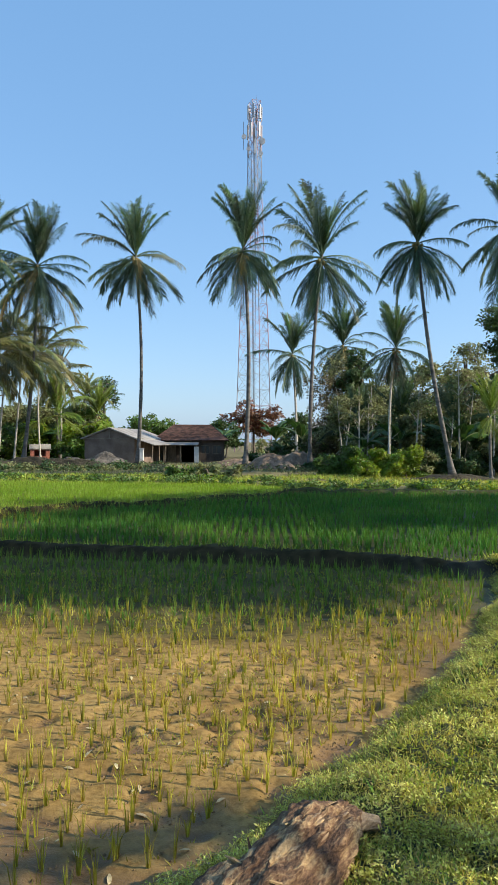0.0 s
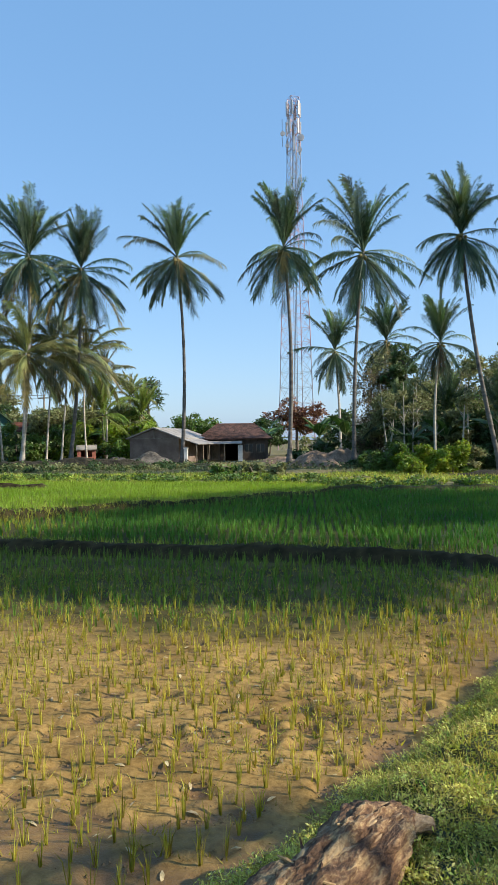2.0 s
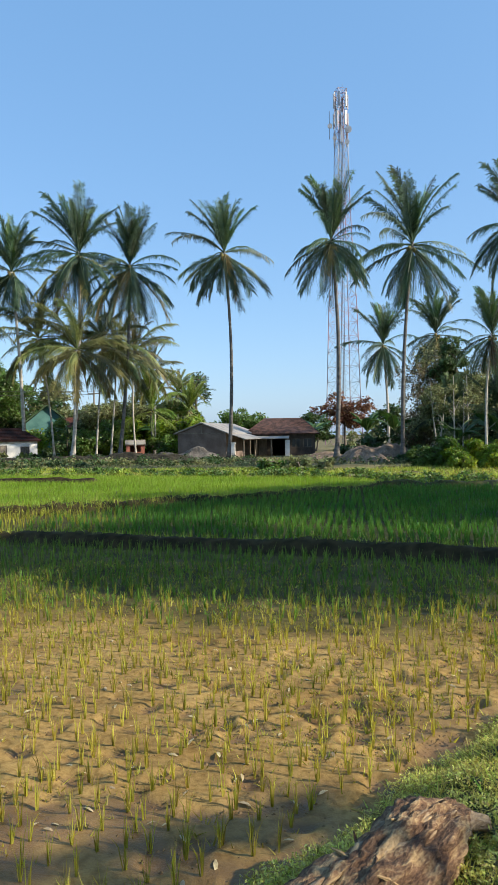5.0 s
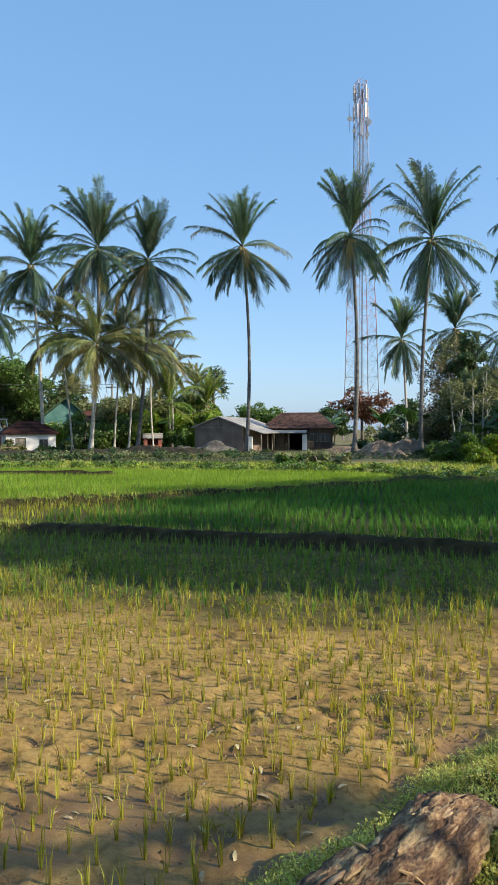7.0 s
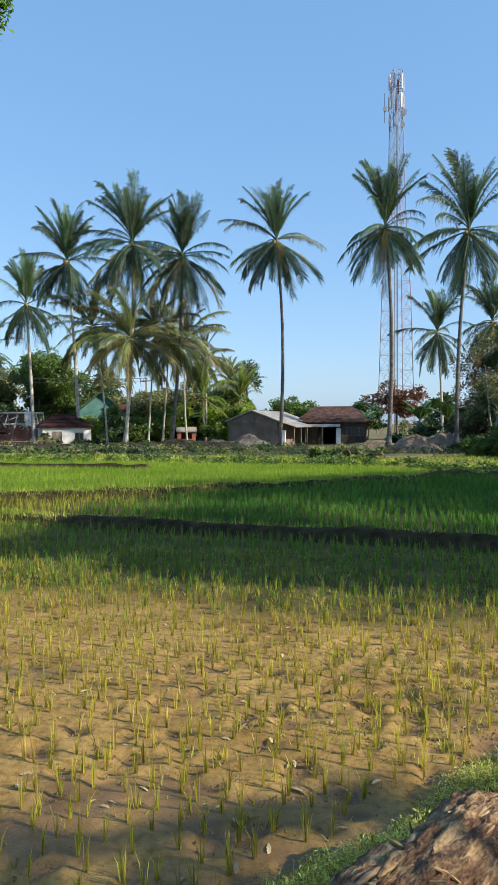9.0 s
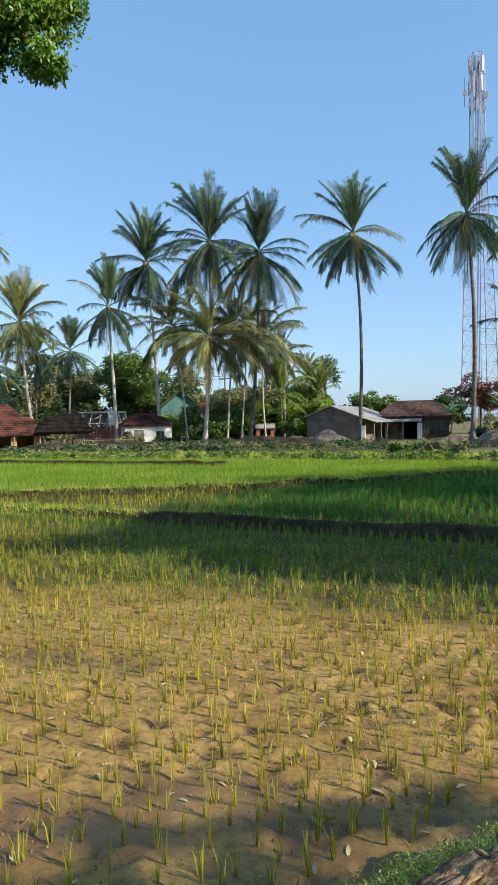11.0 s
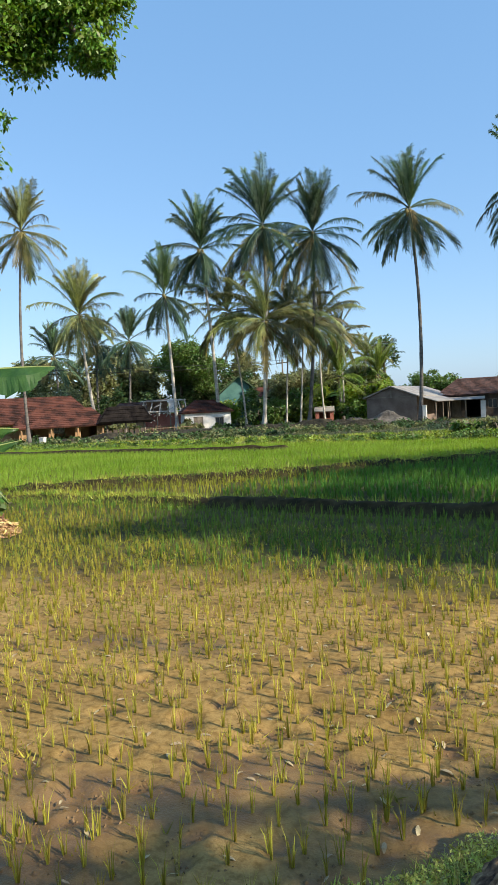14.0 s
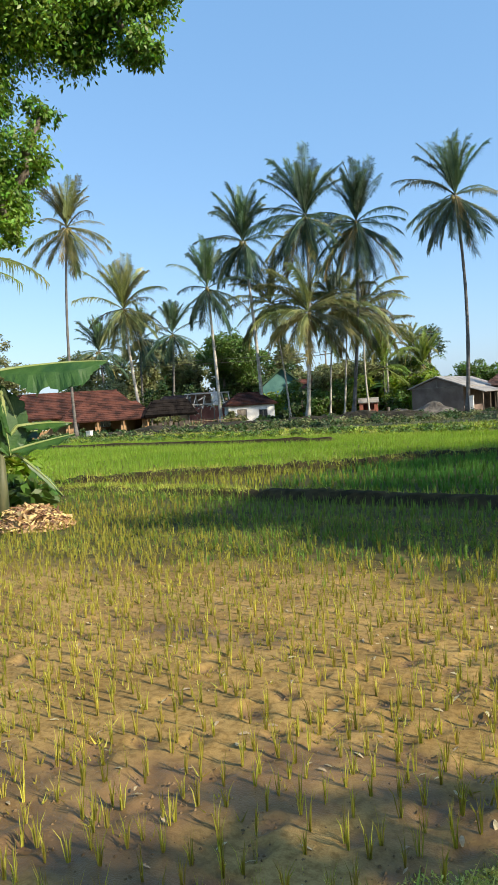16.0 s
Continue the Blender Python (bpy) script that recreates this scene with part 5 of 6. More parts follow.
# ---- mast ----
def mast(x, y):
    z0 = heightat(x, y) - 0.95
    t = thing("radio_mast", "tall red and white steel lattice mast with antennas", "mast", (x, y, z0))

    def half(z):
        return float(np.interp(z, (0, 10, 25, 38, 48, 64), (2.6, 2.25, 1.9, 1.3, 1.0, 0.8)))

    zs = [0]
    while zs[-1] < 63:
        zs.append(min(64, zs[-1] + max(1.7, half(zs[-1]) * 1.25)))
    turn = Matrix.Rotation(radians(24), 4, "Z")
    corner = lambda k, z: turn @ Vector((half(z) * (-1 if k in (0, 3) else 1), half(z) * (-1 if k < 2 else 1), z))
    bands = [64 / 7 * i for i in range(8)]
    for k in range(4):
        for i in range(7):
            s = Shape()
            run = [bands[i] + 64 / 28 * j for j in range(5)]
            s.tube([corner(k, z) for z in run], [0.105 - 0.0007 * z for z in run], 6)
            part("leg", s, STEEL if i % 2 else STEEL_RED, t, "grey steel leg" if i % 2 else "red-painted leg")
    for i in range(len(zs) - 1):
        s = Shape()
        a, b = zs[i], zs[i + 1]
        for k in range(4):
            m = (k + 1) % 4
            for p, q in ((corner(k, b), corner(m, b)), (corner(k, a), corner(m, b)), (corner(m, a), corner(k, b))):
                s.tube([p, q], [0.032, 0.032], 4)
        red = int((a + b) / 2 / 64 * 7) % 2 == 0
        part("lattice_section", s, STEEL_RED if red else STEEL, t, "red-painted braces" if red else "grey steel braces")
    s = Shape()
    for dx in (-0.25, 0.0, 0.25):
        s.tube([(dx, 0.3, 0.5), (dx, 0.3, 62)], [0.05, 0.05], 4)
    part("cable_ladder", s, CABLE, t, "dark feeder cables")
    for z, r, n in ((61.9, 1.15, 6), (58.6, 1.2, 5), (55.4, 1.15, 3)):
        for k in range(n):
            a = 2 * math.pi * (k + 0.3) / n
            s = Shape()
            m = Matrix.Translation((r * math.cos(a), r * math.sin(a), z)) @ Matrix.Rotation(a, 4, "Z")
            s.box((0.14, 0, 0), (0.16, 0.36, 2.5), m)
            s.tube([m @ Vector((0, 0, -1.6)), m @ Vector((0, 0, 1.6))], [0.05, 0.05], 6)
            s.tube([m @ Vector((-0.5, 0, 0.8)), m @ Vector((0.1, 0, 0.8))], [0.04, 0.04], 4)
            s.tube([m @ Vector((-0.5, 0, -0.8)), m @ Vector((0.1, 0, -0.8))], [0.04, 0.04], 4)
            part("antenna_panel", s, PANEL, t, "pale upright panel antenna")
    for (dx, dy, z, r) in ((1.3, -1.0, 56.4, 0.6), (-1.9, -1.0, 57.2, 0.42), (1.1, -1.1, 54.2, 0.4), (-1.1, -1.1, 55.0, 0.35)):
        s = Shape()
        s.tube([(dx, dy, z), (dx, dy - 0.12, z), (dx, dy - 0.34, z)], [r * 0.6, r, r], 16)
        part("dish", s, PANEL, t, "round white dish antenna")
    s = Shape()
    s.tube([(-2.0, -0.9, 55.0), (-2.0, -0.9, 60.0)], [0.05, 0.05], 5)
    s.tube([(-2.0, -0.9, 57.5), (-1.0, -0.8, 57.5)], [0.04, 0.04], 4)
    part("whip_antenna", s, STEEL, t)
    s = Shape()
    s.tube([(0.3, 0, 64), (0.3, 0, 65.2)], [0.03, 0.012], 5)
    part("lightning_rod", s, STEEL, t)
    return t


mast(-1.7, 130.0)


# ---- houses ----
def wall_panels(parent, material, x0, x1, y0, y1, z0, z1, holes):
    """A wall along x, in panels round its openings (x from, x to, z from, z to)."""
    def panel(a, b, c, d):
        s = Shape()
        s.box(((a + b) / 2, (y0 + y1) / 2, (c + d) / 2), (b - a, y1 - y0, d - c))
        part("wall", s, material, parent)

    at_x = x0
    for a, b, c, d in sorted(holes):
        if a > at_x:
            panel(at_x, a, z0, z1)
        if c > z0:
            panel(a, b, z0, c)
        if d < z1:
            panel(a, b, d, z1)
        at_x = b
    if at_x < x1:
        panel(at_x, x1, z0, z1)


def framed_window(parent, a, b, c, d, y, frame_mat):
    s = Shape()
    for cx, cz, w, h in (((a + b) / 2, c, b - a, 0.09), ((a + b) / 2, d, b - a, 0.09), (a, (c + d) / 2, 0.09, d - c), (b, (c + d) / 2, 0.09, d - c), ((a + b) / 2, (c + d) / 2, 0.06, d - c)):
        s.box((cx, y, cz), (w, 0.12, h))
    w = part("window", s, frame_mat, parent)
    g = Shape()
    g.box(((a + b) / 2, y + 0.03, (c + d) / 2), (b - a - 0.1, 0.02, d - c - 0.1))
    part("pane", g, GLASS, w)


def roof_slab(a, b, c, d, thick=0.09, course=0.0):
    """A sloping sheet through four corners (eave a to b, ridge c to d), in courses if asked for."""
    s = Shape()
    a, b, c, d = (Vector(p) for p in (a, b, c, d))
    n = (b - a).cross(d - a).normalized()
    if n.z < 0:
        n = -n
    steps = max(1, int((d - a).length / course)) if course else 1
    prof = []
    for i in range(steps):
        prof += [(i / steps, thick + 0.04 * bool(course)), ((i + 1) / steps, thick)]
    prof += [(1.0, 0.0), (0.0, 0.0)]
    m = len(prof)
    s.v = [tuple(a.lerp(d, t) + n * h) for t, h in prof] + [tuple(b.lerp(c, t) + n * h) for t, h in prof]
    for i in range(m):
        j = (i + 1) % m
        s.f.append((i, j, m + j, m + i))
    s.f += [tuple(range(m)), tuple(m + i for i in reversed(range(m)))]
    return s


def house(name, label, x, y, rz, length, depth, eave, ridge, wall_mat, roof_mat, front=(), windows=(), doors=(), hip=0.0, over=0.4, along="x", frame_mat=None, course=0.3, base=0.0, category="house"):
    """A house with its front towards -y. along: which way the ridge runs."""
    z0 = heightat(x, y) - 0.1 + base
    h = thing(name, label, category, (x, y, z0), rz)
    L, D, w = length / 2, depth / 2, 0.14
    holes = [tuple(o) for o in list(front) + list(windows) + list(doors)]
    wall_panels(h, wall_mat, -L, L, -D, -D + w, 0, eave, holes)
    wall_panels(h, wall_mat, -L, L, D - w, D, 0, eave, [])
    for sx in (-1, 1):
        s = Shape()
        s.box((sx * (L - w / 2), 0, eave / 2), (w, depth - 2 * w, eave))
        part("wall", s, wall_mat, h)
    for o in windows:
        framed_window(h, *o, -D + w / 2, frame_mat or TIMBER)
    for a, b, c, d in doors:
        s = Shape()
        s.box(((a + b) / 2, -D + w * 0.6, (c + d) / 2), (b - a, 0.05, d - c))
        part("door", s, frame_mat or TIMBER, h)
    tri = []
    if along == "x":
        ends = (-L - over, L + over)
        r0, r1 = -L - over + hip, L + over - hip
        lo = eave - over * (ridge - eave) / (D + over) * 0.6
        e = D + over
        part("roof_slope", roof_slab((ends[0], -e, lo), (ends[1], -e, lo), (r1, 0, ridge), (r0, 0, ridge), course=course), roof_mat, h)
        part("roof_slope", roof_slab((ends[1], e, lo), (ends[0], e, lo), (r0, 0, ridge), (r1, 0, ridge), course=course), roof_mat, h)
        if hip:
            part("roof_slope", roof_slab((ends[0], e, lo), (ends[0], -e, lo), (r0, -0.02, ridge), (r0, 0.02, ridge), course=course), roof_mat, h)
            part("roof_slope", roof_slab((ends[1], -e, lo), (ends[1], e, lo), (r1, 0.02, ridge), (r1, -0.02, ridge), course=course), roof_mat, h)
        else:
            for sx in (-1, 1):
                s = Shape()
                s.prism([(-D, eave), (D, eave), (0, ridge - 0.05)], sx * L - sx * w, sx * L)
                part("gable", s, wall_mat, h)
        s = Shape()
        s.tube([(r0, 0, ridge + 0.08), (r1, 0, ridge + 0.08)], [0.1, 0.1], 6)
        part("ridge_cap", s, roof_mat, h)
    else:
        e = L + over
        lo = eave - over * (ridge - eave) / (L + over) * 0.6
        f0, f1 = -D - over, D + over
        part("roof_slope", roof_slab((-e, f1, lo), (-e, f0, lo), (0, f0, ridge), (0, f1, ridge), course=course), roof_mat, h)
        part("roof_slope", roof_slab((e, f0, lo), (e, f1, lo), (0, f1, ridge), (0, f0, ridge), course=course), roof_mat, h)
        for y0, y1 in ((-D, -D + w), (D - w, D)):
            s = Shape()
            k = [(-L, y0, eave), (L, y0, eave), (0, y0, ridge - 0.05), (-L, y1, eave), (L, y1, eave), (0, y1, ridge - 0.05)]
            s.v, s.f = k, [(0, 1, 2), (5, 4, 3), (0, 3, 4, 1), (1, 4, 5, 2), (2, 5, 3, 0)]
            part("gable", s, wall_mat, h)
    return h


def post(parent, x, y, z0, z1, r, material, name="post"):
    s = Shape()
    s.tube([(x, y, z0), (x, y, z1)], [r, r * 0.9], 6)
    part(name, s, material, parent)


# long low shed with a gable towards the paddies
shed = house("brick_shed", "low grey-brown shed with a weathered tin gable roof", -12.15, 64.6, -7, 4.3, 9.4, 2.2, 3.05, BRICKWORK, TIN, along="y", over=0.25, course=0.0, category="shed")
s = Shape()
s.box((0, -4.76, 2.6), (0.10, 0.06, 0.8))
s.box((0, -4.76, 2.2), (4.3, 0.06, 0.08))
part("gable_batten", s, TIMBER, shed, "pale wooden battens on the gable")
part("lean_to_roof", roof_slab((3.9, -4.9, 1.66), (3.9, 1.5, 1.66), (2.3, 1.5, 2.16), (2.3, -4.9, 2.16), 0.05), TIN, shed, "sagging tin lean-to roof")
for py in (-4.7, -2.6, -0.5):
    post(shed, 3.7, py, 0, 1.68, 0.05, TIMBER, "lean_to_post")

# brown-roofed house with a tin porch
h2 = house("tiled_house", "low house with a brown tiled roof and dark open porch", -6.9, 71.0, 4, 6.2, 7.0, 2.1, 3.45, BOARD, TILE, hip=1.6,
           front=[(-0.9, 0.3, 0.0, 1.7)], windows=[(0.9, 1.7, 0.8, 1.6), (2.0, 2.8, 0.8, 1.6)], doors=[(-2.2, -1.4, 0, 1.75)], frame_mat=TIMBER)
part("porch_roof", roof_slab((-3.9, -5.9, 1.62), (0.7, -5.9, 1.62), (0.7, -3.6, 1.86), (-3.9, -3.6, 1.86), 0.05), TIN, h2, "bright tin porch roof")
for px in (-3.7, -2.4, -0.9, 0.55):
    post(h2, px, -5.75, 0, 1.62, 0.06, TIMBER)
s = Shape()
s.box((0.55, -5.72, 0.75), (0.42, 0.2, 1.5))
part("porch_pillar", s, WHITE, h2, "pale plastered pillar")

s = Shape()
s.box((0, 0, 0.62), (0.28, 0.28, 1.44))
s.box((0, 0, 1.37), (0.33, 0.33, 0.08))
pillar = single("gate_pillar", s, WHITE, "short white plastered pillar beside the palm trunk", "pillar")
pillar.location = (-9.35, 55.9, heightat(-9.35, 55.9) - 0.1)

# village houses along the left
house("red_roof_house", "ochre house with a broad red tiled hip roof", -39.5, 46.6, 40, 9.5, 6.5, 1.75, 3.5, ORANGE, TILE_RED, hip=1.7, over=0.7,
      windows=[(-3.0, -1.9, 0.7, 1.5), (1.8, 2.9, 0.7, 1.5)], doors=[(-0.5, 0.5, 0, 1.6)], frame_mat=WHITE)
annex = house("red_roof_annex", "low veranda with a red tiled roof and ochre posts", -34.9, 45.2, 40, 6.2, 3.6, 1.35, 2.45, ORANGE, TILE_RED, hip=1.2, over=0.5,
              front=[(-2.4, -1.0, 0.0, 1.2), (-0.6, 0.9, 0.0, 1.2), (1.3, 2.5, 0.3, 1.2)])
for px in (-2.9, -0.8, 1.1, 2.9):
    post(annex, px, -2.15, 0, 1.3, 0.07, ORANGE, "veranda_post")
house("far_red_house", "distant house with a faded red tiled roof", -50.0, 56.0, 42, 9, 6, 2.2, 3.9, ORANGE, TILE_RED, hip=1.5, windows=[(-3, -2, 0.8, 1.7), (1, 2, 0.8, 1.7)])
house("white_house", "small white-walled house with a dull red tiled roof", -27.3, 54.6, 34, 3.8, 3.3, 1.75, 2.6, WHITE, TILE_RED, hip=1.2, over=0.22, windows=[(0.6, 1.3, 0.6, 1.3)], doors=[(-1.2, -0.4, 0, 1.4)], frame_mat=TIMBER)
house("green_house", "turquoise house with a green gable roof behind the trees", -33.6, 76.0, 25, 4.4, 5.0, 3.5, 5.4, TURQ, GREENROOF, along="y", windows=[(-1.5, -0.6, 1.6, 2.7), (0.5, 1.4, 1.6, 2.7)], frame_mat=WHITE)
house("ochre_house", "ochre house half hidden behind palm trunks", -29.2, 75.0, 22, 3.4, 4.0, 3.0, 4.0, ORANGE, TILE_RED, windows=[(-0.9, -0.1, 1.3, 2.3)], frame_mat=WHITE)
house("red_kiosk", "small red kiosk under a tin roof", -20.4, 66.0, 17, 1.7, 1.4, 1.2, 1.5, REDPAINT, TIN, front=[(-0.5, 0.5, 0.55, 1.1)], over=0.1, course=0.0, category="kiosk")
house("pale_building", "pale building with a light roof behind the thicket", 7.6, 79.5, -5, 3.4, 4.0, 3.0, 4.0, WHITE, TIN, course=0.0, windows=[(-1.0, -0.2, 1.3, 2.3)])
house("side_house", "house with a red roof beyond the palms", -38.0, 61.0, 32, 5.0, 4.0, 1.7, 2.9, ORANGE, TILE, hip=1.3, windows=[(-1.5, -0.7, 0.6, 1.4)])


def hut(x, y, rz):
    h = thing("thatched_hut", "dark thatched open hut with plank walls on posts", "hut", (x, y, heightat(x, y) - 0.1), rz)
    for px in (-1.4, 0, 1.4):
        for py in (-0.9, 0.9):
            post(h, px, py, 0, 1.45, 0.07, TIMBER)
    for i in range(7):
        s = Shape()
        s.box((-1.2 + 0.4 * i, -0.92, 0.45), (0.26 + 0.05 * (i % 2), 0.05, 0.6 + 0.11 * (i * 5 % 4)))
        part("plank", s, BOARD, h)
    rng = random.Random(5)
    for sy in (-1, 1):
        s = roof_slab((-1.9, sy * 1.4, 1.25), (1.9, sy * 1.4, 1.25), (1.2, 0, 2.4), (-1.2, 0, 2.4), 0.2, 0.4)
        part("thatch", s, THATCH, h, "dark ragged thatch")
    for sx in (-1, 1):
        s = roof_slab((sx * 1.9, -1.4, 1.25), (sx * 1.9, 1.4, 1.25), (sx * 1.2, 0.02, 2.4), (sx * 1.2, -0.02, 2.4), 0.2, 0.4)
        part("thatch", s, THATCH, h, "dark ragged thatch")
    return h


hut(-30.4, 47.2, 33)


def bare_frame(x, y, rz):
    """A shed whose tin roof is half gone."""
    h = thing("broken_shed", "ruined shed with a bare timber frame and torn pale roof", "shed", (x, y, heightat(x, y) - 0.1), rz)
    for px in (-1.8, -0.6, 0.6, 1.8):
        for py in (-1.2, 1.2):
            post(h, px, py, 0, 2.0, 0.06, TIMBER)
    for py, z in ((-1.2, 2.0), (1.2, 2.0), (0, 3.0)):
        s = Shape()
        s.tube([(-2.1, py, z), (2.1, py, z)], [0.07, 0.07], 5)
        part("beam", s, DRIFT, h)
    for px in (-1.8, -1.0, -0.2, 0.6, 1.4, 2.0):
        for sy in (-1, 1):
            s = Shape()
            k = 0.35 * math.sin(px * 7 + sy)
            s.tube([(px + k, sy * 1.5, 1.7 + 0.3 * k), (px, 0, 2.9 + 0.3 * k)], [0.06, 0.05], 5)
            part("rafter", s, DRIFT, h)
    for a, b, sy in ((0.5, 1.0, -1), (-1.5, 0.4, 1)):
        part("roof_sheet", roof_slab((a, sy * 1.5, 1.86), (b, sy * 1.5, 1.86), (b, 0.0, 3.1), (a, 0.0, 3.1), 0.04), DRIFT if sy < 0 else TIN_RUST, h)
    s = Shape()
    s.box((0, 1.2, 0.9), (3.6, 0.1, 1.8))
    part("back_wall", s, REDPAINT, h, "faded red back wall")
    rng = random.Random(77)
    for _ in range(14):
        s = Shape()
        q = Vector((rng.uniform(-2.0, 2.0), rng.uniform(-1.4, 0.6), rng.uniform(1.3, 2.6)))
        s.tube([q, q + Vector((rng.uniform(-0.9, 0.9), rng.uniform(-0.4, 0.4), rng.uniform(-0.5, 0.6)))], [0.05, 0.04], 5)
        part("loose_batten", s, DRIFT, h)
    return h


bare_frame(-33.6, 58.6, 30)


def bamboo_fence(x0, y0, x1, y1, seed):
    rng = random.Random(seed)
    a = math.atan2(y1 - y0, x1 - x0)
    length = math.hypot(x1 - x0, y1 - y0)
    f = thing("bamboo_fence", "broken pale bamboo fence at the village edge", "fence", (x0, y0, heightat(x0, y0) - 0.05), math.degrees(a))
    for k in range(int(length / 0.22)):
        if rng.random() < 0.25:
            continue
        s = Shape()
        s.tube([(k * 0.22, 0, 0), (k * 0.22 + rng.uniform(-0.08, 0.08), 0.02, rng.uniform(0.5, 1.0))], [0.025, 0.02], 5)
        part("slat", s, ROT_PALE, f)
    for z in (0.35, 0.65):
        s = Shape()
        s.tube([(0, 0.03, z), (length, 0.03, z + 0.05)], [0.025, 0.025], 5)
        part("rail", s, ROT_PALE, f)
    return f


bamboo_fence(-28.6, 47.0, -25.0, 48.6, 3)
bamboo_fence(-33.2, 52.0, -30.4, 53.6, 4)
for x, y, w, h in ((-31.6, 38.9, 0.35, 0.6), (-28.0, 50.0, 0.5, 0.3), (-23.0, 54.0, 0.6, 0.25), (-25.4, 53.4, 0.5, 0.3)):
    s = Shape()
    s.box((0, 0, h / 2), (w, w * 0.8, h))
    s.box((0, 0, h + 0.03), (w * 1.15, w * 0.95, 0.06))
    ob = single("concrete_block", s, WHITE, "small pale concrete block at the village edge", "block", "concrete blocks")
    ob.location = (x, y, heightat(x, y) - 0.03)


# ---- heaps ----
def heap(name, x, y, rx, ry, tall, material, seed, label, rz=0):
    rng = np.random.RandomState(seed)
    n, m = 40, 14
    s = Shape()
    z0 = heightat(x, y) - 0.12
    for j in range(m):
        t = j / (m - 1)
        for i in range(n):
            a = 2 * math.pi * i / n
            r = t * (1 + 0.22 * float(value_noise(np.array([3 * math.cos(a) + seed]), np.array([3 * math.sin(a)]), seed)[0]))
            z = tall * (1 - t * t) ** 1.15 * (1 + 0.25 * float(fbm(np.array([r * math.cos(a) * 2.5]), np.array([r * math.sin(a) * 2.5]), seed + 3, 3)[0]))
            s.v.append((rx * r * math.cos(a), ry * r * math.sin(a), z * (j < m - 1)))
    for j in range(m - 1):
        for i in range(n):
            k = (i + 1) % n
            s.f.append((j * n + i, (j + 1) * n + i, (j + 1) * n + k, j * n + k))
    ob = single(name, s, material, label, "heap", smooth=True)
    ob.matrix_world = pose(x, y, z0, 0, 0, rz)
    return ob


heap("ash_heap", -11.7, 53.6, 2.4, 1.5, 0.95, ASH, 1, "grey heap of ash and rubble beside the shed")
heap("ash_heap", -14.4, 54.0, 1.6, 1.1, 0.8, ASH, 2, "small grey heap of rubble")
heap("earth_heap", 0.5, 49.6, 1.9, 1.4, 1.0, EARTH, 3, "brown heap of dug earth beside a palm")
heap("earth_heap", 2.6, 54.0, 2.3, 1.5, 1.35, EARTH, 4, "reddish brown heap of dug earth")
heap("earth_heap", -2.0, 53.0, 2.2, 1.2, 0.6, EARTH, 5, "low spread of dug earth")
heap("earth_heap", -12.2, 12.3, 1.6, 0.7, 0.35, EARTH, 6, "low brown heap of earth on the dike")
# ridges coloured near-black to stand in for a band of shadow
for i, (x, y, rx, tall) in enumerate(((-18.0, 49.0, 3.6, 0.6), (-22.5, 46.5, 3.6, 0.55), (-27.0, 44.5, 3.4, 0.5), (-31.0, 41.0, 3.2, 0.5), (-13.0, 49.0, 3.6, 0.75), (-7.5, 49.5, 2.6, 0.4), (9.5, 36.5, 2.6, 0.45), (13.5, 35.0, 2.6, 0.5), (-20.3, 47.6, 3.2, 0.7), (-24.8, 45.4, 3.2, 0.7), (-15.6, 49.4, 3.4, 0.85), (-29.0, 42.6, 3.0, 0.6))):
    heap("earth_ridge", x, y, rx, 0.9, tall, SHADED_EARTH, 10 + i, "low ridge of thrown-up earth, coloured dark for shade", rz=(8 + 6 * i) if i < 4 else 0)


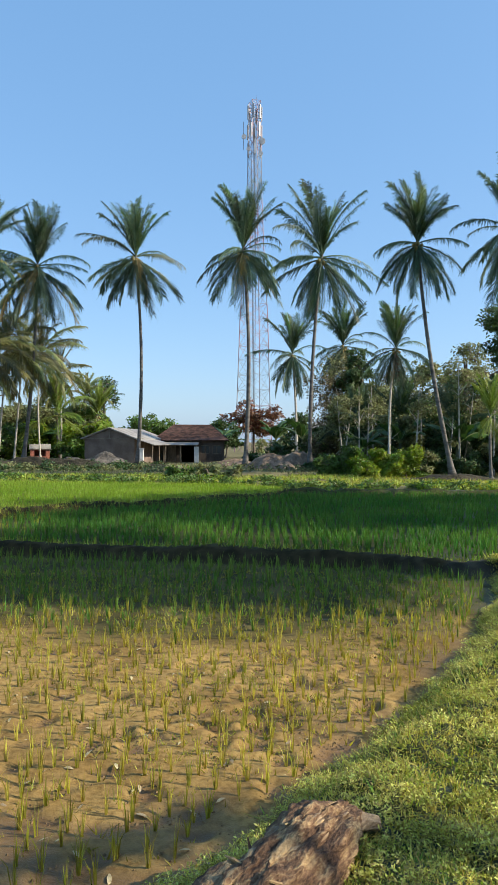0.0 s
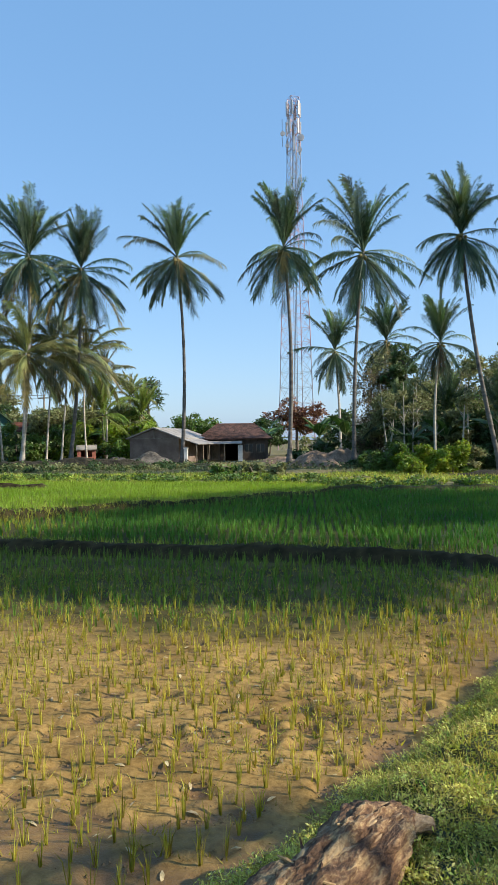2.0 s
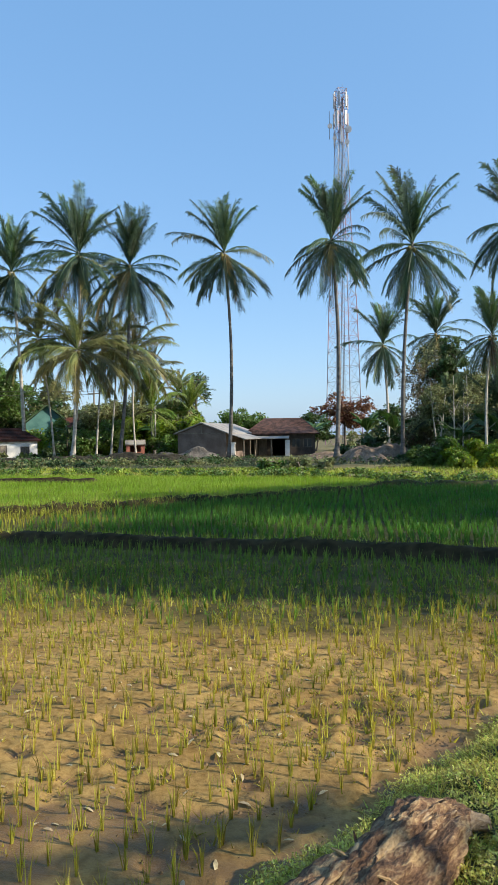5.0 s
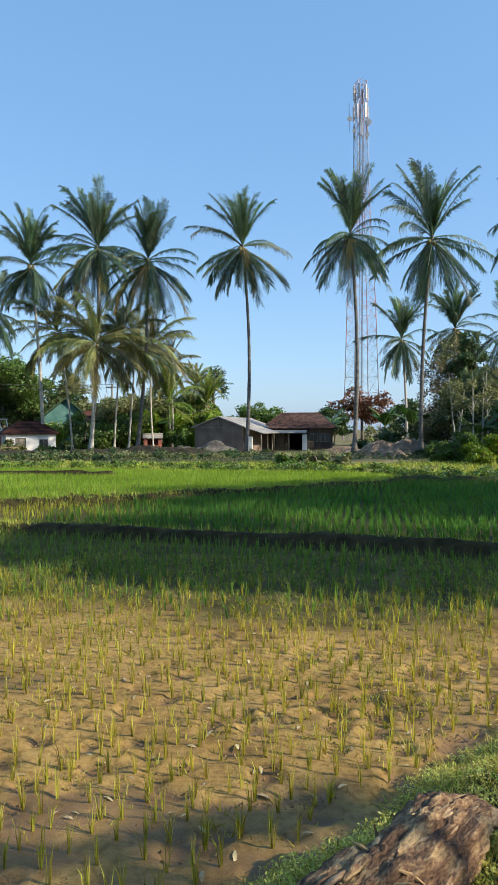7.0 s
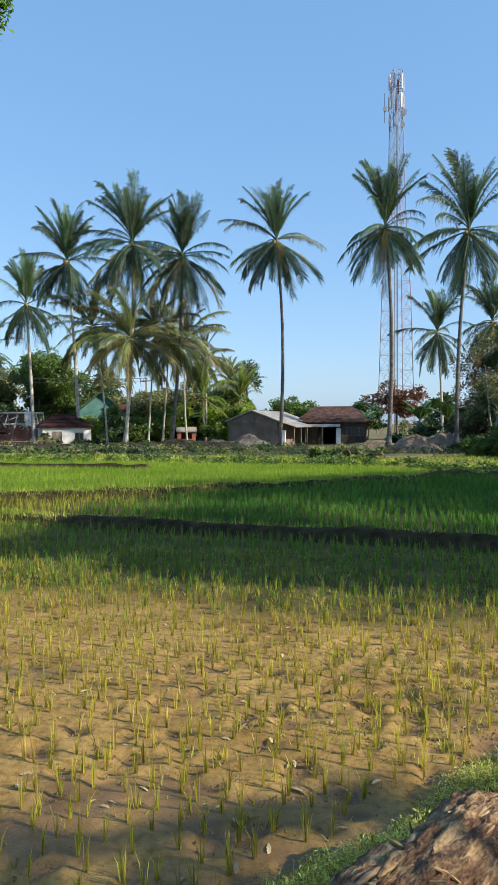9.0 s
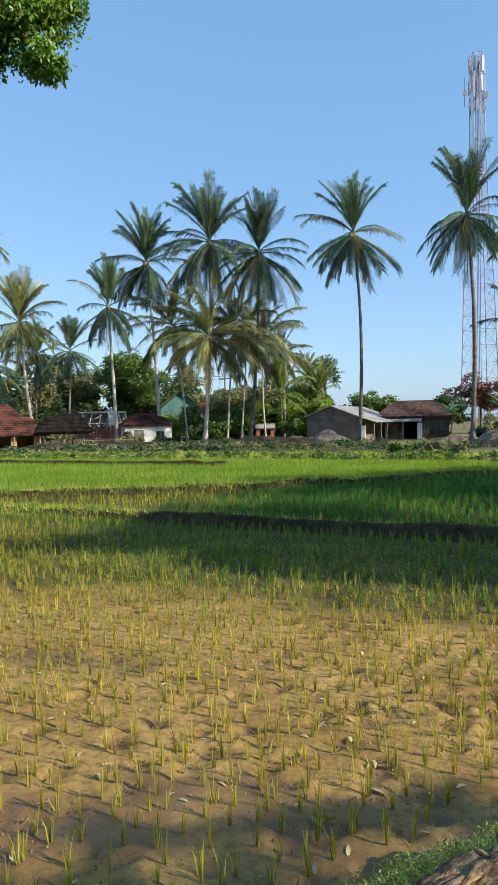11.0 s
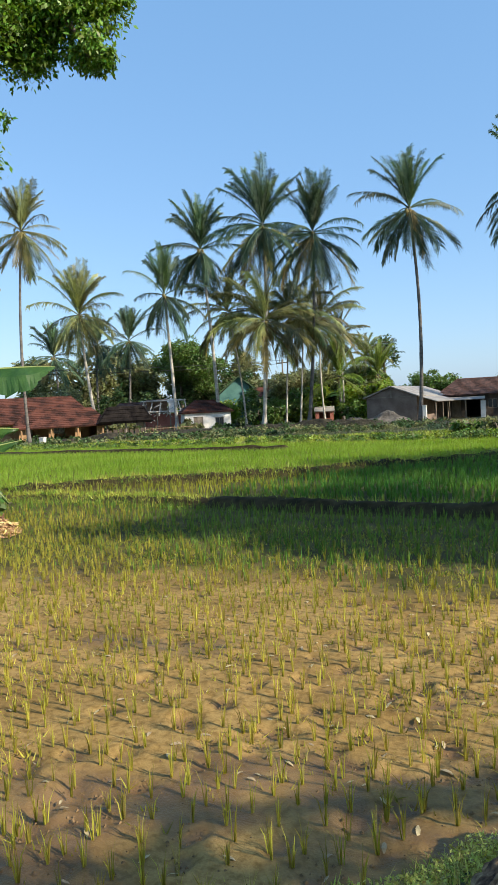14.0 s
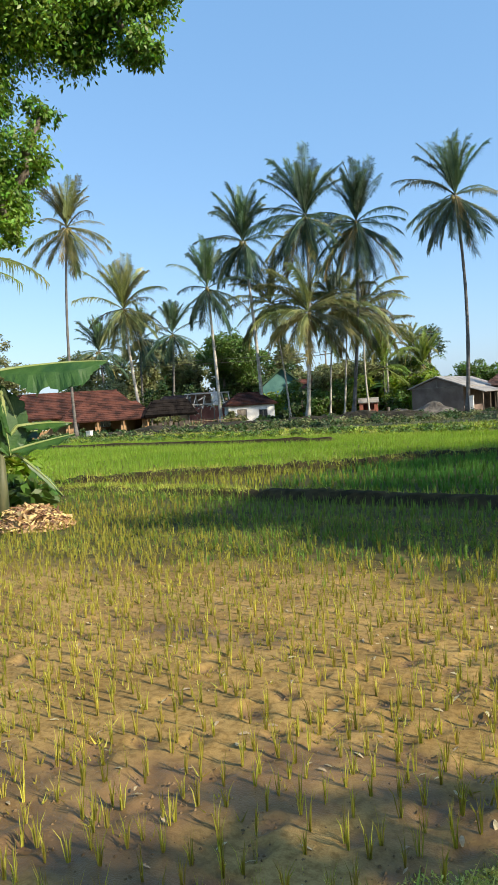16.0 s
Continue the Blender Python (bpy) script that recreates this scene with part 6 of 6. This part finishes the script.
# ---- banana plants ----
def banana_leaf(parent, root, yaw, rise, bend, length, wide, seed, twist=0.0, torn=0.6, sag=0.3, stalk=None):
    """A leaf from root; stalk: where its stalk leaves the stem."""
    rng = random.Random(seed)
    n = 30
    pts, p = [], Vector(root)
    for j in range(n + 1):
        t = j / n
        a = radians(rise - bend * t ** 1.3)
        d = Vector((math.cos(a) * math.cos(yaw), math.cos(a) * math.sin(yaw), math.sin(a)))
        pts.append((p.copy(), d))
        p = p + d * length / n
    s = Shape()
    flat = Vector((-math.sin(yaw), math.cos(yaw), 0))
    first = 1 if stalk is not None else 4
    for sign in (-1, 1):
        run = []
        for j in range(first, n + 1):
            q, d = pts[j]
            t = (j - first) / (n - first)
            w = wide * min(1, 3.2 * t + 0.12) * min(1, (1 - t) * 3.4 + 0.06)
            side = (Matrix.Rotation(twist, 3, d) @ flat) * sign
            up = side.cross(d) * sign
            fall = Vector((0, 0, -1)) * w * (sag + 0.1 * math.sin(j * 0.9 + seed))
            mid = q + side * w * 0.55 + up * 0.03 + fall * 0.25
            rim = q + side * w * (0.97 + 0.05 * math.sin(j * 2.1)) + fall
            run.append((q, mid, rim))
            if rng.random() < torn and 1 < len(run):
                s.strip([(r[0], r[1]) for r in run])
                s.strip([(r[1], r[2]) for r in run])
                run = [(q, mid - d * 0.01, rim - d * rng.uniform(0.02, 0.06) + Vector((0, 0, rng.uniform(-0.08, 0.03))))]
        s.strip([(r[0], r[1]) for r in run])
        s.strip([(r[1], r[2]) for r in run])
    leaf = part("leaf", s, BANANA, parent)
    r = Shape()
    r.tube([q for q, _ in pts], [0.03 * (1 - 0.8 * j / n) for j in range(n + 1)], 6)
    part("midrib", r, BANANA_RIB, leaf)
    if stalk is not None:
        r = Shape()
        a, b = Vector(stalk), Vector(root)
        r.tube([a, a.lerp(b, 0.5) + Vector((0, 0, 0.12 * (b - a).length)), b, pts[1][0]], [0.05, 0.04, 0.03, 0.03], 6)
        part("stalk", r, BANANA_RIB, leaf)
    return leaf


def banana(x, y, stem, leaves, seed, label="banana plant with broad torn green leaves", girth=0.1):
    b = thing("banana_plant", label, "banana plant", (x, y, heightat(x, y) - 0.05), group="banana plants")
    s = Shape()
    s.tube([(0, 0, 0), (0.02, 0, stem * 0.5), (0.03, 0.02, stem)], [girth * 1.2, girth, girth * 0.6], 10, 0.04, random.Random(seed))
    part("stem", s, BANANA_STEM, b, smooth=True)
    for i, (yaw, rise, bend, length, wide, twist, *more) in enumerate(leaves):
        root, stalk, sag = (0.03, 0.02, stem - 0.1), None, 0.3
        if more:
            root, stalk, sag = more[0], root, more[1]
        banana_leaf(b, root, radians(yaw), rise, bend, length, wide, seed * 10 + i, twist, sag=sag, stalk=stalk)
    return b


banana(-9.75, 9.4, 1.3, [(41, 7, 10, 1.95, 0.42, 0.15, (0.04, 0.0, 2.7), 0.95), (41, 14, 6, 1.25, 0.17, 0.55, (0.09, 0.05, 1.27), 0.2), (43, -42, 14, 1.05, 0.10, 0.5, (0.27, 0.2, 1.2), 0.2),
                        (41, 6, 14, 0.95, 0.16, 0.45, (0.26, 0.22, 1.72), 0.3), (41, -84, 0, 1.05, 0.22, 0.4, (0.1, 0.08, 2.36), 0.1), (20, -80, 6, 1.3, 0.42, 0.9, (0.04, 0.02, 2.5), 0.1), (60, -70, 10, 1.0, 0.26, 1.2, (0.12, 0.1, 2.4), 0.1), (75, 50, 60, 1.0, 0.2, 0.3), (150, 60, 80, 2.0, 0.3, 0), (215, 55, 70, 2.0, 0.3, 0), (285, 58, 80, 1.7, 0.28, 0.3)], 3)
for i, (x, y, k) in enumerate(((3.6, 66.0, 1.3), (1.2, 67.5, 1.2), (5.6, 60.0, 1.2), (9.0, 47.5, 1.1), (11.8, 44.0, 1.1), (-4.2, 74.0, 1.2), (14.6, 41.0, 1.0), (6.6, 47.6, 0.9), (-22.0, 70.0, 1.2))):
    rng = random.Random(50 + i)
    banana(x, y, 1.7 * k, [(j * 51 + rng.uniform(-15, 15), rng.uniform(45, 80), rng.uniform(50, 105), 2.3 * k * rng.uniform(0.85, 1.1), 0.34 * k, rng.uniform(-0.4, 0.4)) for j in range(8)], 60 + i, "banana plant with drooping dark green leaves", 0.13)


# ---- the rotten log on the bank ----
def log_piece(name, pts, radii, material, parent, seed, n=56, rough=0.2, along=90, label=""):
    s = Shape()
    pts = [Vector(p) for p in pts]
    ts = np.linspace(0, 1, len(pts))
    rings = []
    for j in range(along):
        t = j / (along - 1)
        rings.append(Vector([np.interp(t, ts, [p[k] for p in pts]) for k in range(3)]))
    for j in range(along):
        t = j / (along - 1)
        d = (rings[min(j + 1, along - 1)] - rings[max(j - 1, 0)]).normalized()
        u = d.cross(Vector((0, 0, 1))).normalized()
        w = u.cross(d)
        r0 = float(np.interp(t, np.linspace(0, 1, len(radii)), radii))
        for a in range(n):
            g = 2 * math.pi * a / n
            c, e = math.cos(g), math.sin(g)
            bump = noise.fractal(Vector((c * 1.5 + seed, e * 1.5, t * 3.2)), 1.0, 2.0, 4) + 0.6 * noise.noise(Vector((c * 6, e * 6 + seed, t * 14)))
            ridge = 1.1 * abs(noise.noise(Vector((c * 7.5, e * 7.5, t * 1.6 + seed)))) - 1.1 * max(0, noise.noise(Vector((c * 6 + 3, e * 6, t * 5 + seed)))) + 0.4 * noise.noise(Vector((c * 16, e * 16, t * 10))) + 0.5 * abs(noise.noise(Vector((c * 11, e * 11, t * 22 + seed)))) - 0.9 * max(0, noise.noise(Vector((c * 9, e * 9 + seed, t * 9))) - 0.25)
            r = r0 * (1 + rough * bump + rough * ridge)
            s.v.append(tuple(rings[j] + (u * c + w * e * 0.78) * r))
    for j in range(along - 1):
        for a in range(n):
            b = (a + 1) % n
            s.f.append((j * n + a, j * n + b, (j + 1) * n + b, (j + 1) * n + a))
    s.f.append(tuple(reversed(range(n))))
    s.f.append(tuple((along - 1) * n + a for a in range(n)))
    return part(name, s, material, parent, label, True)


lz = heightat(0.2, 2.8)
log = thing("rotten_log", "crumbling reddish brown rotten log lying in grass", "log", (0.2, 2.8, lz), 57)
unturn = lambda pts: [Matrix.Rotation(radians(-57), 3, "Z") @ Vector(p) for p in pts]
log_piece("trunk", unturn([(-0.42, -0.62, 0.04), (-0.16, -0.28, 0.05), (0.06, 0.10, 0.075), (0.20, 0.34, 0.05)]), [0.165, 0.185, 0.155, 0.075], ROT, log, 3.0, n=90, rough=0.2, along=150)
log_piece("splinter", unturn([(0.04, 0.18, 0.05), (0.16, 0.26, 0.07), (0.33, 0.29, 0.05)]), [0.05, 0.065, 0.03], ROT_PALE, log, 7.0, 36, 0.25, 40, "pale bleached broken end")
for k in range(40):
    c = random.Random(40 + k)
    t0, off = c.uniform(-0.05, 0.75), c.uniform(-0.11, 0.11)
    p0 = Vector((-0.40 + 0.56 * t0 - 0.8 * off, -0.58 + 0.86 * t0 + 0.5 * off, 0.192 - 5.5 * off * off - 0.10 * max(0, t0 - 0.5)))
    run = c.uniform(0.10, 0.26)
    log_piece("splinter", unturn([p0, p0 + Vector((0.27 * run, 0.42 * run, 0.012)), p0 + Vector((0.56 * run, 0.84 * run, -0.004))]), [0.005, c.uniform(0.008, 0.021), 0.004], ROT_PALE if k % 2 == 0 else ROT, log, 9.0 + k, 10, 0.35, 12)
rng = random.Random(8)
chips = []
for k in range(3):
    s = Shape()
    c = random.Random(k)
    s.tube([(-0.05, 0, 0), (0, 0.008, 0.006), (0.05, 0, 0)], [0.003, 0.008, 0.002], 5, 0.3, c)
    chips.append(s.mesh("bark_chip", ROT if k else HUSK))
for i in range(22):
    t = 0.75 * rng.random()
    ob = part("bark_chip", chips[i % 3], None, log)
    ob.matrix_basis = pose(0, 0, 0, 0, 0, -57) @ pose(-0.36 + 0.56 * t + rng.uniform(-0.12, 0.12), -0.5 + 0.82 * t + rng.uniform(-0.1, 0.1), 0.17 - 0.1 * max(0, t - 0.6) + rng.uniform(-0.02, 0.02), rng.uniform(-40, 40), rng.uniform(-40, 40), rng.uniform(0, 360))


# ---- litter ----
def leaf_litter():
    rng = random.Random(21)
    kinds = []
    for k in range(3):
        s = Shape()
        s.strip([((-0.045, -0.004, 0.004), (-0.045, 0.004, 0.004)), ((-0.01, -0.014, 0.010 + 0.004 * k), (-0.01, 0.014, 0.012)), ((0.025, -0.012, 0.014), (0.025, 0.012, 0.008)), ((0.05, -0.002, 0.005), (0.05, 0.002, 0.005))])
        kinds.append(s.mesh("dry_leaf", STRAW))
    for i in range(230):
        while True:
            x, y = rng.uniform(-4.5, 2.2), rng.uniform(2.3, 6.6)
            if x < float(bank_x(y)) - 0.1:
                break
        ob = new("dry_leaf", kinds[i % 3])
        g = rng.uniform(0.25, 0.8)
        ob.matrix_world = pose(x, y, heightat(x, y) + 0.002, rng.uniform(-12, 12), rng.uniform(-12, 12), rng.uniform(0, 360)) @ Matrix.Diagonal((g, g, g, 1))
        tagged(ob, "pale dry leaf lying on the mud", "leaf", "dry leaves on the mud")


leaf_litter()


def husk_heap(x, y):
    rng = random.Random(31)
    z0 = heightat(x, y)
    t = thing("husk_heap", "heap of dry pale husks and leaves at the field edge", "heap", (x, y, z0))
    s = Shape()
    for _ in range(1000):
        a, r = rng.uniform(0, 2 * math.pi), math.sqrt(rng.random())
        p = Vector((0.75 * r * math.cos(a), 0.6 * r * math.sin(a), 0.30 * (1 - r * r) + rng.uniform(-0.02, 0.06)))
        d = Vector((rng.gauss(0, 1), rng.gauss(0, 1), rng.gauss(0, 0.5))).normalized() * rng.uniform(0.04, 0.12)
        w = d.cross(Vector((rng.gauss(0, 1), rng.gauss(0, 1), 1))).normalized() * rng.uniform(0.010, 0.028)
        s.strip([(p - d - w * 0.5, p - d + w * 0.5), (p - w + Vector((0, 0, 0.02)), p + w + Vector((0, 0, 0.02))), (p + d - w * 0.4, p + d + w * 0.4)])
    ob = part("husk", s, HUSK, t)
    tagged(ob, kind="stuff")
    m = Shape()
    for j in range(6):
        for i in range(20):
            a, r = 2 * math.pi * i / 20, j / 5
            m.v.append((0.78 * r * math.cos(a), 0.62 * r * math.sin(a), 0.27 * (1 - r * r) - 0.03))
    for j in range(5):
        for i in range(20):
            k = (i + 1) % 20
            m.f.append((j * 20 + i, (j + 1) * 20 + i, (j + 1) * 20 + k, j * 20 + k))
    part("core", m, HUSK, t, smooth=True)


husk_heap(-8.75, 9.0)


def cable(name, a, b, sag, label):
    s = Shape()
    a, b = Vector(a), Vector(b)
    s.tube([a.lerp(b, k / 12) - Vector((0, 0, sag * 4 * (k / 12) * (1 - k / 12))) for k in range(13)], [0.022] * 13, 5)
    return single(name, s, CABLE, label, "cable")


def pole(x, y, tall):
    p = thing("utility_pole", "grey utility pole carrying cables", "pole", (x, y, heightat(x, y) - 0.1))
    s = Shape()
    s.tube([(0, 0, 0), (0, 0, tall)], [0.12, 0.08], 8)
    part("shaft", s, TIMBER, p)
    s = Shape()
    s.box((0, 0, tall - 0.35), (1.3, 0.09, 0.1))
    part("crossarm", s, TIMBER, p)


pole(-55.0, 42.0, 6.9)
pole(-27.0, 73.0, 6.9)
for dz in (0.0, 0.35):
    cable("power_cable", (-55.0, 42.0, 6.75 - dz), (-27.0, 73.0, 6.75 - dz), 0.5, "thin dark power cable over the village")
